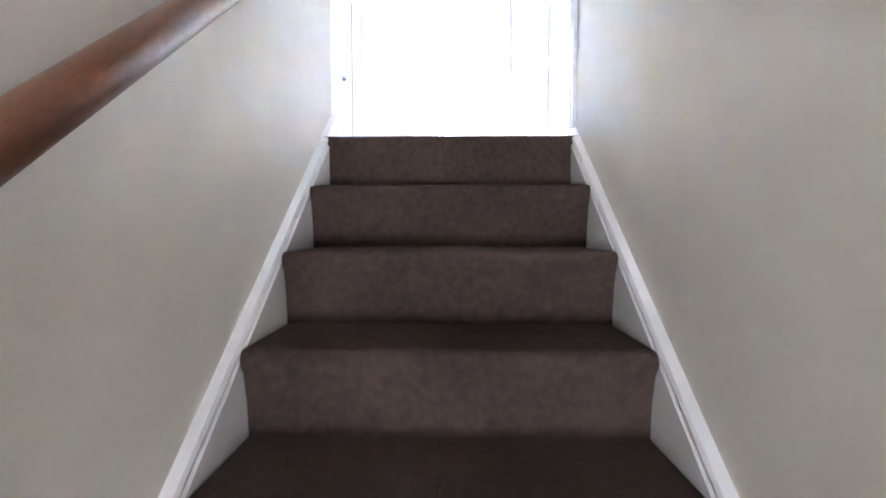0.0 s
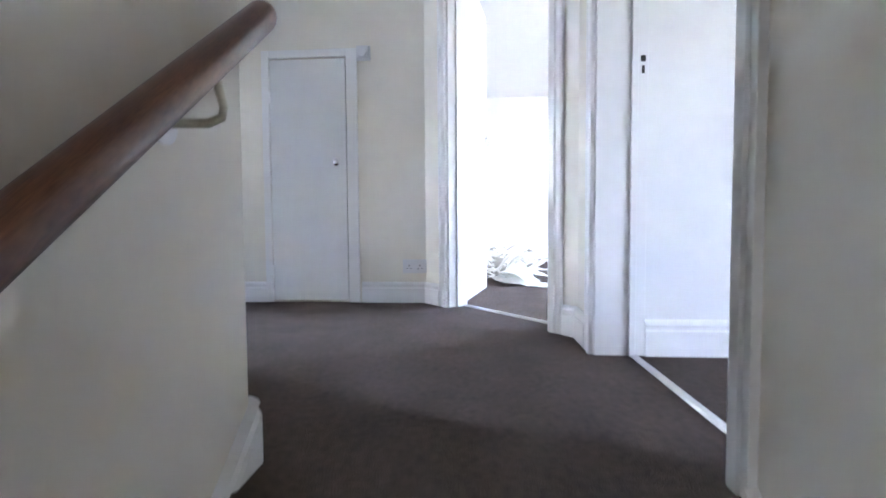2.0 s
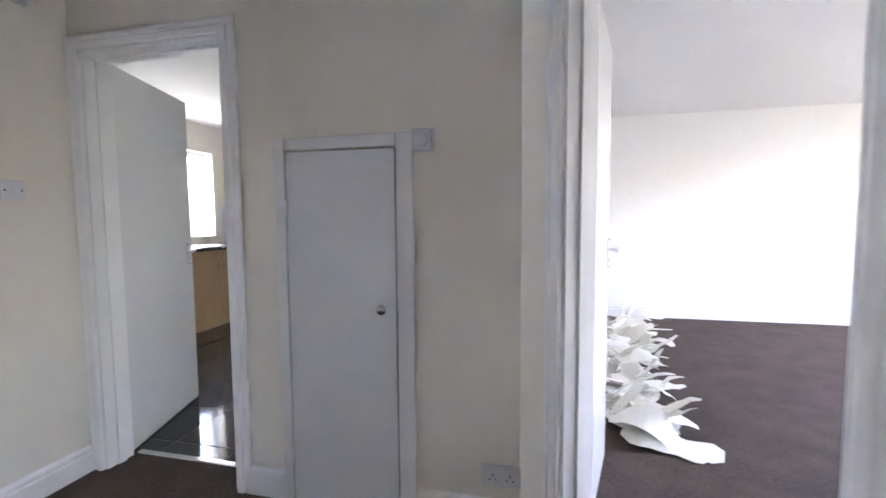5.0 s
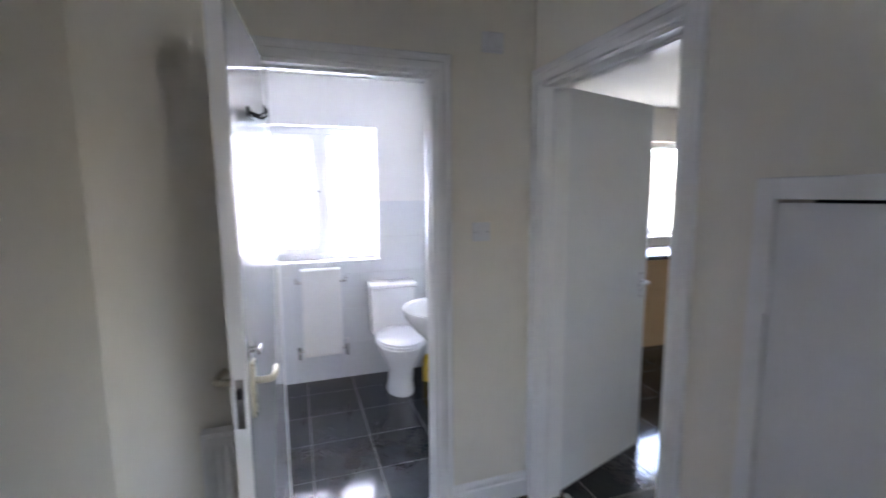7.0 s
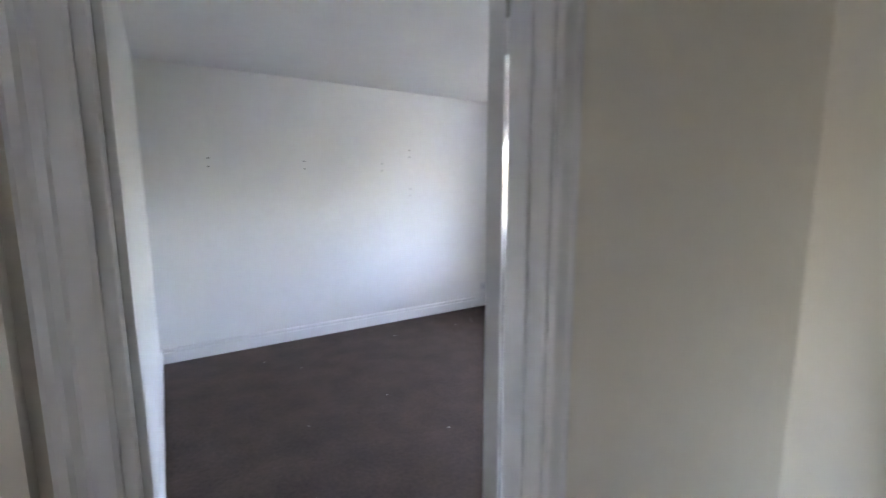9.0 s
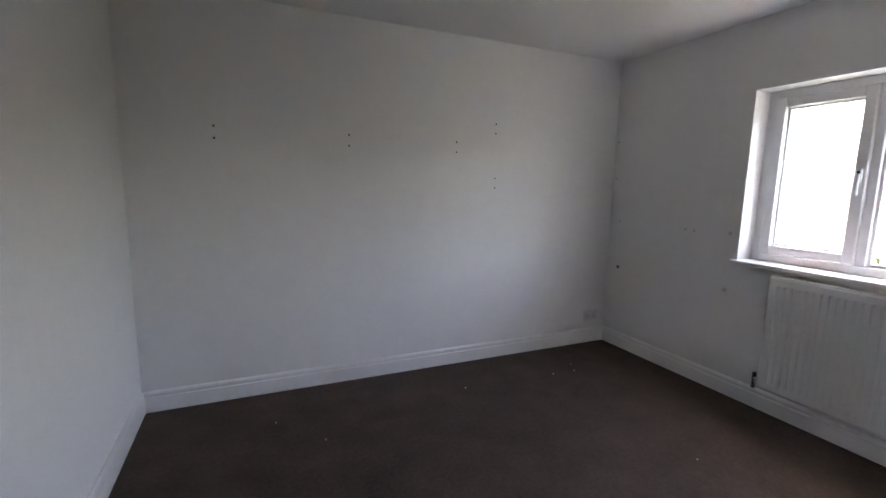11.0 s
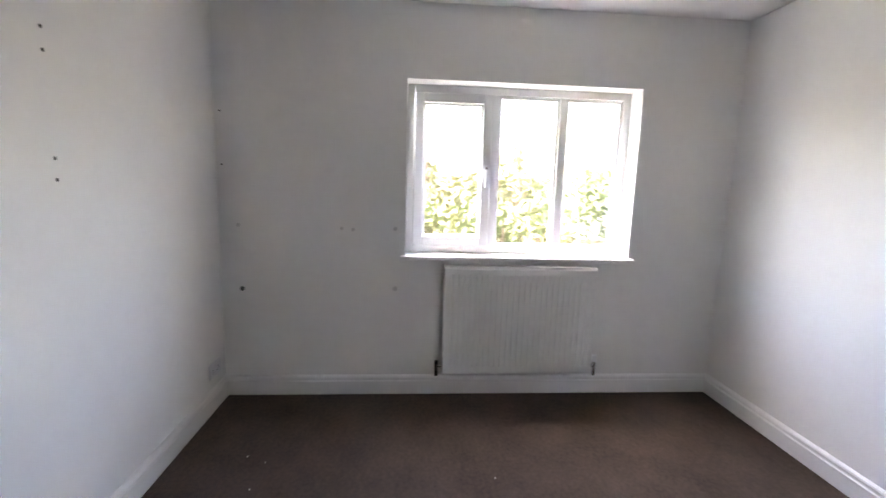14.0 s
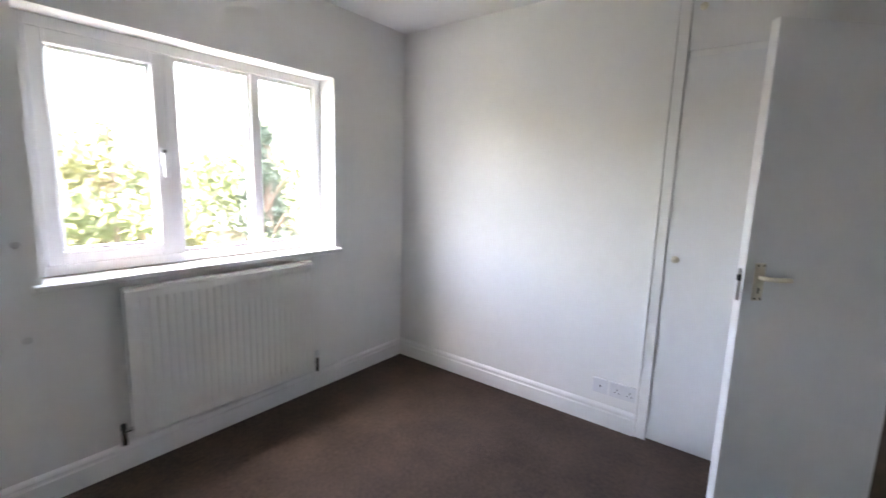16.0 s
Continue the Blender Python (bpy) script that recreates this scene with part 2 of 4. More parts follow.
def door_frame(name, m, w, h, t, label, both=True, sides="lrt", stop=(0.38, 0.66)):
    """Lining, stop and architraves of an opening: x along the wall, the near face at y = 0, the far one at y = t."""
    root = holder(name, m, label, "door", kind="structure")
    for part_name, dims in (("lining", (-0.0, 0.022, -0.002, t + 0.002, 0, h)), ("lining", (w - 0.022, w, -0.002 if "r" in sides else 0.03, t + 0.002, 0, h)), ("lining", (0.0221, w - 0.0221, -0.002, t + 0.002, h - 0.022, h))):
        bm = bmesh.new()
        box(bm, *dims, bevel=0.002)
        part(part_name, bm, GLOSS, root)
    s0, s1 = t * stop[0], t * stop[1]
    for dims in ((0.022, 0.034, s0, s1, 0, h - 0.022), (w - 0.034, w - 0.022, s0, s1, 0, h - 0.022), (0.034, w - 0.034, s0, s1, h - 0.034, h - 0.022)):
        bm = bmesh.new()
        box(bm, *dims, bevel=0.002)
        part("door_stop", bm, GLOSS, root)
    faces = [(0, -1)] + ([(t, 1)] if both else [])
    for y, s in faces:
        e = 0.006
        runs = {"l": ((e, y, 0), (e, y, h - e), (-1, 0, 0), 0, 1), "r": ((w - e, y, 0), (w - e, y, h - e), (1, 0, 0), 0, 1), "t": ((e, y, h - e), (w - e, y, h - e), (0, 0, 1), 1, 1)}
        for k in sides if s < 0 else "lrt":
            p0, p1, across, c0, c1 = runs[k]
            bm = bmesh.new()
            d = (Vector(p1) - Vector(p0)).normalized()
            up = Vector(across)
            a = [bm.verts.new(Vector(p0) + Vector((0, s, 0)) * o + up * u - d * u * c0) for o, u in ARCH]
            b = [bm.verts.new(Vector(p1) + Vector((0, s, 0)) * o + up * u + d * u * c1) for o, u in ARCH]
            n = len(ARCH)
            for q in range(n):
                bm.faces.new((a[q], a[(q + 1) % n], b[(q + 1) % n], b[q]))
            bm.faces.new(a[::-1])
            bm.faces.new(b)
            part("architrave", bm, GLOSS, root)
    return root


def lever(parent, x, z, side, toward, mat=BRASS):
    """A lever handle with its plate, on the face at y = side, the lever pointing toward +1 or -1 in x."""
    y0, s = (0.0, -1) if side < 0 else (0.040, 1)
    bm = bmesh.new()
    box(bm, x - 0.021, x + 0.021, min(y0, y0 + s * 0.008), max(y0, y0 + s * 0.008), z - 0.075, z + 0.075, bevel=0.003)
    h = part("handle", bm, mat, parent, "worn cream metal lever handle on a back plate", smooth=True)
    bm = bmesh.new()
    tube(bm, [(x, y0 + s * 0.006, z + 0.02), (x, y0 + s * 0.04, z + 0.02), (x + toward * 0.008, y0 + s * 0.05, z + 0.02), (x + toward * 0.05, y0 + s * 0.052, z + 0.018), (x + toward * 0.095, y0 + s * 0.048, z + 0.016)], 0.0095, 12)
    part("lever", bm, mat, h, smooth=True)
    for dx, dz in ((-0.012, 0.066), (0.012, 0.066), (-0.012, -0.066), (0.012, -0.066)):
        bm = bmesh.new()
        cyl(bm, (x + dx, y0 + s * 0.007, z + dz), (x + dx, y0 + s * 0.0095, z + dz), 0.004, 8)
        part("screw", bm, DARK, h)
    bm = bmesh.new()
    box(bm, x - 0.003, x + 0.003, min(y0 + s * 0.006, y0 + s * 0.0092), max(y0 + s * 0.006, y0 + s * 0.0092), z - 0.045, z - 0.022)
    part("keyhole", bm, DARK, h)


def door_leaf(name, m, w, h, label, z=1.0, lever_mat=BRASS, paint=LEAF):
    """A plain flush leaf hinged at x = 0, its latch edge at x = w, between y = 0 and y = 0.04."""
    root = holder(name, m, label, "door")
    bm = bmesh.new()
    box(bm, 0.0, w, 0.0, 0.040, 0.008, h, bevel=0.003)
    part("leaf", bm, paint, root)
    lever(root, w - 0.06, z, -1, -1, lever_mat)
    lever(root, w - 0.06, z, 1, -1, lever_mat)
    bm = bmesh.new()
    box(bm, w - 0.001, w + 0.0025, 0.010, 0.030, z - 0.08, z + 0.05, bevel=0.001)
    lp = part("latch_plate", bm, STEEL, root, "steel latch plate on the door's edge")
    bm = bmesh.new()
    box(bm, w + 0.001, w + 0.010, 0.013, 0.027, z + 0.0, z + 0.025, bevel=0.002)
    part("latch", bm, DARK, lp)
    for hz in (0.22, h - 0.2):
        bm = bmesh.new()
        cyl(bm, (-0.004, -0.004, hz - 0.04), (-0.004, -0.004, hz + 0.04), 0.006, 10)
        part("hinge", bm, GLOSS, root)
    return root


H = 2.43

# ---- large structure ----
bm = bmesh.new()
box(bm, -2.42, -0.04, 0.03, 2.17, -0.2, 0)
box(bm, -0.445, 0.47, 0.0, 1.2, -0.2, -0.0005)
structure("floor", bm, CARPET, "dark brown carpet on the landing", "carpet")
bm = bmesh.new()
box(bm, -4.11, -0.5, -3.41, 0.03, -0.2, -0.001)
structure("floor_bedroom", bm, CARPET, "dark brown carpet in the empty bedroom", "carpet")
bm = bmesh.new()
box(bm, -0.04, 4.3, 1.2, 6.1, -0.2, -0.002)
box(bm, -0.6, -0.04, 2.17, 6.1, -0.2, -0.002)
structure("floor_living", bm, CARPET, "brown carpet in the living room", "carpet")
bm = bmesh.new()
box(bm, 0.47, 4.3, -3.0, 1.0, -0.2, -0.003)
structure("floor_east_room", bm, CARPET, "brown carpet in the side room", "carpet")

for nm, dims in (("ceiling_landing", (-2.48, 0.5, -0.03, 2.1)), ("ceiling_stairs", (-0.53, 0.55, -5.0, -0.031)), ("ceiling_bedroom", (-4.4, -0.531, -3.5, -0.031)), ("ceiling_living", (-0.7, 4.4, 1.0, 6.2)), ("ceiling_east_room", (0.5, 4.4, -3.1, 1.0)), ("ceiling_bathroom", (-4.4, -2.4, 0.1, 2.1)), ("ceiling_kitchen", (-4.7, -0.6, 2.05, 6.9))):
    bm = bmesh.new()
    off = 0.0 if "landing" in nm or "bedroom" in nm else 0.003
    box(bm, *dims, H + off, H + 0.15 + off)
    structure(nm, bm, CEILING, "plain white painted plaster ceiling", "ceiling")

# hall and stairwell
wall("wall_hall_north", "x", -4.6, -0.30, 2.0, 2.135, 0, H + 0.1, [(-2.32, -1.545, -1, 2.01), (-1.264, -0.781, 0.004, 1.505)], CREAM, "cream painted landing wall with a door and a low cupboard")
wall("wall_hall_west", "y", 0.09, 2.0, -2.48, -2.38, 0, H + 0.1, [(0.83, 1.53, -1, 2.045)], CREAM, "cream painted wall with the bathroom doorway")
wall("wall_hall_south", "x", -2.48, -0.445, -0.03, 0.098, -0.25, H + 0.1, [(-1.38, -0.568, -1, 2.035)], CREAM, "cream painted wall with the bedroom doorway")
wall("wall_stair_left", "y", -4.9, -0.03, -0.535, -0.445, -2.1, H + 0.1, [], CREAM, "off-white painted wall beside the stairs")
bm = bmesh.new()
tri = [(-2.379, 0.0975), (-1.43, 0.0975), (-2.379, 0.25)]
low, top = ([bm.verts.new((x, y, z)) for x, y in tri] for z in (0.0, H + 0.05))
bm.faces.new(low)
bm.faces.new(top)
for k in range(3):
    bm.faces.new((low[k], low[(k + 1) % 3], top[(k + 1) % 3], top[k]))
structure("wall_hall_splayed", bm, CREAM, "cream painted slightly splayed end of the landing wall")
bm = bmesh.new()
box(bm, -0.49, -0.445, 0.0981, 0.135, 0, H + 0.1)
structure("wall_corner", bm, CREAM, "cream painted wall corner at the stair head")
wall("wall_stair_right", "y", -4.9, 0.115, 0.445, 0.55, -2.1, H + 0.1, [], CREAM, "off-white painted wall beside the stairs")
wall("wall_hall_east", "y", 0.115, 1.155, 0.42, 0.59, 0, H + 0.1, [(0.115, 0.917, -1, 2.035)], CREAM, "cream painted wall with an open doorway")
wall("wall_stair_bottom", "x", -0.55, 0.55, -5.0, -4.9, -2.1, H + 0.1, [], CREAM, "off-white painted wall at the foot of the stairs")
bm = bmesh.new()
box(bm, -0.6, 0.6, -5.0, -2.2, -2.1, -1.87)
structure("floor_lower", bm, CARPET, "dark brown carpet at the foot of the stairs", "carpet")

# the slanting wall with the living room doorway
P0, P1 = Vector((-0.30, 2.0, 0)), Vector((0.42, 1.155, 0))
SL = (P1 - P0).length
DIAG = Matrix.Translation(P0) @ Matrix.Rotation(math.atan2(P1.y - P0.y, P1.x - P0.x), 4, "Z")
S0, S1 = 0.215, 0.975
bm = bmesh.new()
for u0, u1, w0, w1 in ((0, S0, 0, H + 0.1), (S1, SL, 0, H + 0.1), (S0, S1, 2.035, H + 0.1)):
    box(bm, u0, u1, 0, 0.13, w0, w1)
dw = structure("wall_hall_slanting", bm, CREAM, "cream painted slanting wall with the living room doorway")
dw.matrix_world = DIAG
# bedroom
WY0, WY1, WZ0, WZ1 = -2.262, -0.80, 0.925, 2.0
wall("wall_bedroom_south", "x", -4.4, -0.5, -3.495, -3.395, 0, H + 0.1, [], WHITE, "white painted bedroom wall with old screw holes")
wall("wall_bedroom_west", "y", -3.395, -0.03, -4.40, -4.10, 0, H + 0.1, [(WY0, WY1, WZ0, WZ1)], WHITE, "white painted bedroom wall with a window")
wall("wall_bedroom_north", "x", -4.10, -1.76, -0.155, -0.0302, 0, H + 0.1, [(-2.240, -1.80, 0.0, 2.42)], WHITE, "white painted bedroom wall with a built-in cupboard")
wall("wall_bedroom_east", "y", -3.395, -0.03, -0.5355, -0.5352 + 0.01, 0, H, [], WHITE, "white painted bedroom wall beside the door")
bm = bmesh.new()
box(bm, -1.76, -1.386, -0.034, -0.0302, 0, H)
box(bm, -1.386, -0.562, -0.034, -0.0302, 2.06, H)
box(bm, -0.562, -0.535, -0.034, -0.0302, 0, H)
structure("wall_bedroom_door", bm, WHITE, "white painted bedroom wall round the door")

# living room, east room, kitchen, bathroom
wall("wall_living_north", "x", -0.7, 4.4, 6.07, 6.2, 0, H + 0.1, [], WHITE, "plain white living room wall")
wall("wall_living_west", "y", 2.135, 6.07, -0.70, -0.60, 0, H + 0.1, [], WHITE, "plain white living room wall")
wall("wall_living_east", "y", 0.9, 6.07, 4.3, 4.4, 0, H + 0.1, [(2.6, 4.5, 0.9, 2.1)], WHITE, "white living room wall with a wide window")
wall("wall_living_south", "x", 0.59, 4.3, 0.905, 1.0, 0, H + 0.1, [], WHITE, "white wall between two rooms")
wall("wall_east_room_east", "y", -3.1, 0.905, 4.3, 4.4, 0, H + 0.1, [(-1.7, -0.85, 1.0, 2.0)], WHITE, "white side room wall with a window")
wall("wall_east_room_south", "x", 0.55, 4.3, -3.1, -3.0, 0, H + 0.1, [], WHITE, "plain white side room wall")
BY0, BY1, BZ0, BZ1 = 0.58, 1.58, 0.99, 2.06
wall("wall_bathroom_west", "y", 0.09, 2.0, -4.40, -4.155, 0, H + 0.1, [(BY0, BY1, BZ0, BZ1)], WHITE, "white bathroom wall with a window")
wall("wall_bathroom_south", "x", -4.155, -2.48, 0.0, 0.09, 0, H + 0.1, [], WHITE, "plain white bathroom wall")
wall("wall_bathroom_north", "x", -4.155, -2.48, 1.99, 1.9995, 0, H, [], WHITE, "plain white bathroom wall")
KX = -4.45
KY0, KY1, KZ0, KZ1 = 3.7, 5.28, 1.02, 2.08
wall("wall_kitchen_west", "y", 2.135, 6.8, KX - 0.25, KX, 0, H + 0.1, [(KY0, KY1, KZ0, KZ1)], CREAM, "cream kitchen wall with a window")
wall("wall_kitchen_north", "x", KX, -0.7, 6.8, 6.9, 0, H + 0.1, [], CREAM, "plain cream kitchen wall")
wall("wall_kitchen_east", "y", 2.135, 6.8, -0.80, -0.705, 0, H + 0.1, [], CREAM, "plain cream kitchen wall")

# skirting
for run in (((-1.495, 2.0), (-1.30, 2.0), (0, -1)), ((-0.70, 2.0), (-0.30, 2.0), (0, -1)), ((-2.38, 1.595), (-2.38, 2.0), (1, 0)), ((-2.38, 0.25), (-2.38, 0.755), (1, 0)), ((-2.38, 0.252), (-1.43, 0.099), (0.158, 0.987)), ((-0.49, 0.135), (-0.445, 0.135), (0, 1), 0, 1),
            ((-4.1, -3.395), (-0.535, -3.395), (0, 1)), ((-4.1, -3.395), (-4.1, -0.155), (1, 0)), ((-4.1, -0.155), (-2.302, -0.155), (0, -1)), ((-0.535, -3.395), (-0.535, -0.05), (-1, 0)),
            ((-0.6, 6.07), (4.3, 6.07), (0, -1)), ((-0.6, 2.2), (-0.6, 6.07), (1, 0)), ((0.592, 0.905), (4.3, 0.905), (0, -1)), ((0.42, 0.99), (0.42, 1.155), (-1, 0))):
    baseboard(*run)
for u0, u1 in ((0, S0 - 0.066), (S1 + 0.066, SL)):
    a, b = DIAG @ Vector((u0, 0, 0)), DIAG @ Vector((u1, 0, 0))
    n = DIAG.to_3x3() @ Vector((0, -1, 0))
    baseboard((a.x, a.y), (b.x, b.y), (n.x, n.y))

# doorways
door_frame("door_kitchen", pose(-2.32, 2.0, 0), 0.775, 2.01, 0.135, "white gloss painted kitchen door frame with moulded architrave")
door_frame("door_bathroom", pose(-2.38, 0.83, 0, 0, 0, 90), 0.70, 2.045, 0.10, "white gloss painted bathroom door frame")
door_frame("door_bedroom", pose(-0.568, 0.098, 0, 0, 0, 180), 0.812, 2.035, 0.132, "white gloss painted bedroom door frame")
door_frame("door_living", DIAG @ pose(S0, 0, 0), S1 - S0, 2.035, 0.13, "white gloss painted living room door frame")
door_frame("door_side_room", pose(0.42, 0.917, 0, 0, 0, -90), 0.802, 2.035, 0.17, "white gloss painted doorway of the side room", sides="lt", stop=(0.67, 0.80))
bm = bmesh.new()
extrude_profile(bm, [(0, 0), (0.011, 0), (0.013, 0.006), (0.013, 0.030), (0.008, 0.036), (0.008, 0.046), (0.012, 0.052), (0.012, 0.062), (0, 0.068)], (0.445, 0.112, 0), (0.445, 0.112, 2.03), (-1, 0, 0), up=(0, -1, 0))
structure("trim_side_room", bm, GLOSS, "white gloss painted architrave at the stair head", "architrave")


def threshold(m, w, y0, y1):
    bm = bmesh.new()
    extrude_profile(bm, [(y0, 0.0), (y1, 0.0), (y1 - 0.006, 0.006), (y0 + 0.006, 0.006)], (0.023, 0, 0), (w - 0.023, 0, 0), (0, 1, 0))
    ob = structure("threshold_strip", bm, STEEL, "metal carpet threshold strip in the doorway", "threshold")
    ob.matrix_world = m


threshold(pose(-2.32, 2.0, 0), 0.775, 0.155, 0.19)
threshold(pose(-2.38, 0.83, 0, 0, 0, 90), 0.70, 0.03, 0.065)
threshold(DIAG @ pose(S0, 0, 0), S1 - S0, 0.10, 0.135)
threshold(pose(0.42, 0.917, 0, 0, 0, -90), 0.802, 0.12, 0.15)


def leaf_between(hinge, latch, sign=1):
    """Pose of a leaf whose hinge and latch lie there; sign -1 puts its thickness on the other side."""
    d = Vector(latch) - Vector(hinge)
    a = math.degrees(math.atan2(d.y, d.x))
    return pose(hinge[0], hinge[1], 0, 0, 0, a)


door_leaf("kitchen_door", leaf_between((-2.318, 2.142), (-2.548, 2.852)), 0.745, 2.0, "white painted flush kitchen door standing open", z=1.0, lever_mat=PLASTIC)
door_leaf("bathroom_door", leaf_between((-2.395, 0.82), (-1.70, 0.765)), 0.70, 2.01, "white gloss flush bathroom door standing open into the landing", z=1.02, paint=LEAF_BATH)
turn = holder("bathroom_bolt", leaf_between((-2.395, 0.82), (-1.70, 0.765)) @ pose(0.655, 0.04, 1.13), "chrome thumbturn bolt screwed to the bathroom door", "bolt")
bm = bmesh.new()
cyl(bm, (0, -0.001, 0), (0, 0.006, 0), 0.026, 24)
part("rose", bm, STEEL, turn, smooth=True)
bm = bmesh.new()
cyl(bm, (0, 0.006, 0), (0, 0.020, 0), 0.009, 14)
box(bm, -0.022, 0.022, 0.018, 0.030, -0.009, 0.009, bevel=0.004)
part("thumbturn", bm, STEEL, turn)
door_leaf("bedroom_door", leaf_between((-1.357, -0.05), (-1.902, -0.56)), 0.745, 2.01, "white flush bedroom door standing open against a cupboard", z=1.035)
door_leaf("living_room_door", leaf_between((-0.065, 1.93), (0.10, 2.69)), 0.74, 2.01, "white painted flush living room door standing open", z=1.05, lever_mat=PLASTIC)

# ---- stairs ----
RISE, GOING, STEPS = 0.187, 0.2235, 10
stairs = holder("staircase", pose(0, 0, 0), "straight carpeted staircase in dark brown between two walls", "stairs", kind="structure")
for i in range(STEPS):
    bm = bmesh.new()
    y0, z0 = -i * GOING, -i * RISE
    prof = [(y0 + GOING * 1.2, z0 - 0.0005), (y0 + GOING * 1.2, z0 - RISE - 0.02), (y0 + 0.034, z0 - RISE - 0.02), (y0 + 0.026, z0 - RISE * 0.6), (y0 + 0.014, z0 - 0.05)]
    prof += [(y0 + 0.022 - 0.022 * math.cos(radians(a)), z0 - 0.022 + 0.022 * math.sin(radians(a))) for a in (-40, -15, 10, 35, 60, 80, 90)]
    cols = 28
    rows = []
    for k in range(cols + 1):
        x = -0.417 + 0.834 * k / cols
        edge = 0.004 if k in (0, cols) else 0.0
        rows.append([bm.verts.new((x, py + edge + 0.004 * noise.noise((x * 7, i * 3.1, 0)), pz - edge + 0.003 * noise.noise((x * 6, i * 5.7, 2)))) for py, pz in prof])
    for a, b in zip(rows, rows[1:]):
        for k in range(len(prof)):
            q = (k + 1) % len(prof)
            bm.faces.new((a[k], a[q], b[q], b[k]))
    bm.faces.new(rows[0])
    bm.faces.new(rows[-1][::-1])
    part("step", bm, CARPET, stairs, smooth=True)
for s in (-1, 1):
    bm = bmesh.new()
    sl = RISE / GOING
    L = -STEPS * GOING
    prof = [(0.0, -0.36), (0.028, -0.36), (0.028, -0.034), (0.022, -0.029), (0.022, -0.019), (0.026, -0.014), (0.021, -0.004), (0.0, 0.0)]
    head = 0.134 if s < 0 else 0.043
    a = [bm.verts.new((s * (0.445 - o), head, head * sl + u)) for o, u in prof]
    b = [bm.verts.new((s * (0.445 - o), L, L * sl + u)) for o, u in prof]
    for k in range(len(prof)):
        q = (k + 1) % len(prof)
        bm.faces.new((a[k], a[q], b[q], b[k]))
    bm.faces.new(a)
    bm.faces.new(b[::-1])
    part("stringer", bm, GLOSS, stairs, "white gloss painted moulded stair string")

rail = holder("handrail", pose(0, 0, 0), "dark mahogany stained wooden handrail on metal brackets", "handrail")
bm = bmesh.new()
sl = RISE / GOING
rp = [(0.026 * math.cos(a) * (1.0 if math.sin(a) < 0 else 1.0), (0.023 if math.sin(a) > 0 else 0.030) * math.sin(a)) for a in [k * math.tau / 20 for k in range(20)]]
sl += 0.022
d = Vector((0, 1, sl)).normalized()
upv = Vector((0, -d.z, d.y))
start, end = Vector((-0.385, -2.3, -2.3 * sl + 0.747)), Vector((-0.385, 0.118, 0.118 * sl + 0.747))
rings = []
for f, k in ((0, 0.9), (0.002, 1), (0.5, 1), (0.994, 1), (0.998, 0.93), (1.0, 0.8)):
    p = start.lerp(end, f)
    rings.append([bm.verts.new(p + Vector((o * k, 0, 0)) + upv * u * k) for o, u in rp])
for a, b in zip(rings, rings[1:]):
    for k in range(20):
        bm.faces.new((a[k], a[(k + 1) % 20], b[(k + 1) % 20], b[k]))
bm.faces.new(rings[0])
bm.faces.new(rings[-1][::-1])
part("rail", bm, WOOD, rail, smooth=True)
for y in (-0.045, -1.40, -2.15):
    z = y * sl + 0.747
    bm = bmesh.new()
    tube(bm, [(-0.385, y, z - 0.025), (-0.385, y + 0.022, z - 0.07), (-0.388, y + 0.022, z - 0.085), (-0.40, y + 0.005, z - 0.098), (-0.445, y - 0.03, z - 0.105)], 0.0065, 10)
    br = part("bracket", bm, BRASS, rail, "cream painted metal bracket", smooth=True)
    bm = bmesh.new()
    cyl(bm, (-0.446, y - 0.03, z - 0.11), (-0.441, y - 0.03, z - 0.11), 0.025, 20)
    part("wall_plate", bm, GLOSS, br)


# ---- landing things ----
cup = holder("landing_cupboard", pose(0, 2.0, 0), "low white painted built-in cupboard door in a moulded frame", "cupboard")
for dims in ((-1.312, -1.265, -0.016, 0.0, 0, 1.555), (-0.780, -0.712, -0.016, 0.0, 0, 1.555), (-1.2649, -0.7801, -0.016, 0.0, 1.505, 1.555)):
    bm = bmesh.new()
    box(bm, *dims, bevel=0.004)
    part("frame", bm, GLOSS, cup)
bm = bmesh.new()
box(bm, -1.262, -0.787, -0.010, 0.012, 0.012, 1.498, bevel=0.002)
cd = part("door", bm, LEAF, cup)
# black back: its colour stands in for the shade in the door gap
bm = bmesh.new()
box(bm, -1.262, -0.783, 0.115, 0.130, 0.006, 1.503)
part("back", bm, STONE, cup, "cupboard back coloured black for the shade in the gap round the door")
bm = bmesh.new()
lathe(bm, [(0.008, 0.0), (0.008, 0.014), (0.019, 0.020), (0.021, 0.028), (0.015, 0.034), (0.003, 0.036)])
bmesh.ops.transform(bm, matrix=pose(-0.842, -0.010, 0.863, 90, 0, 0), verts=bm.verts)
part("knob", bm, STEEL, cd, "round metal knob", smooth=True)
for z in (0.2, 1.27):
    bm = bmesh.new()
    box(bm, -1.272, -1.256, -0.020, -0.012, z - 0.035, z + 0.035, bevel=0.002)
    part("hinge", bm, GLOSS, cd)


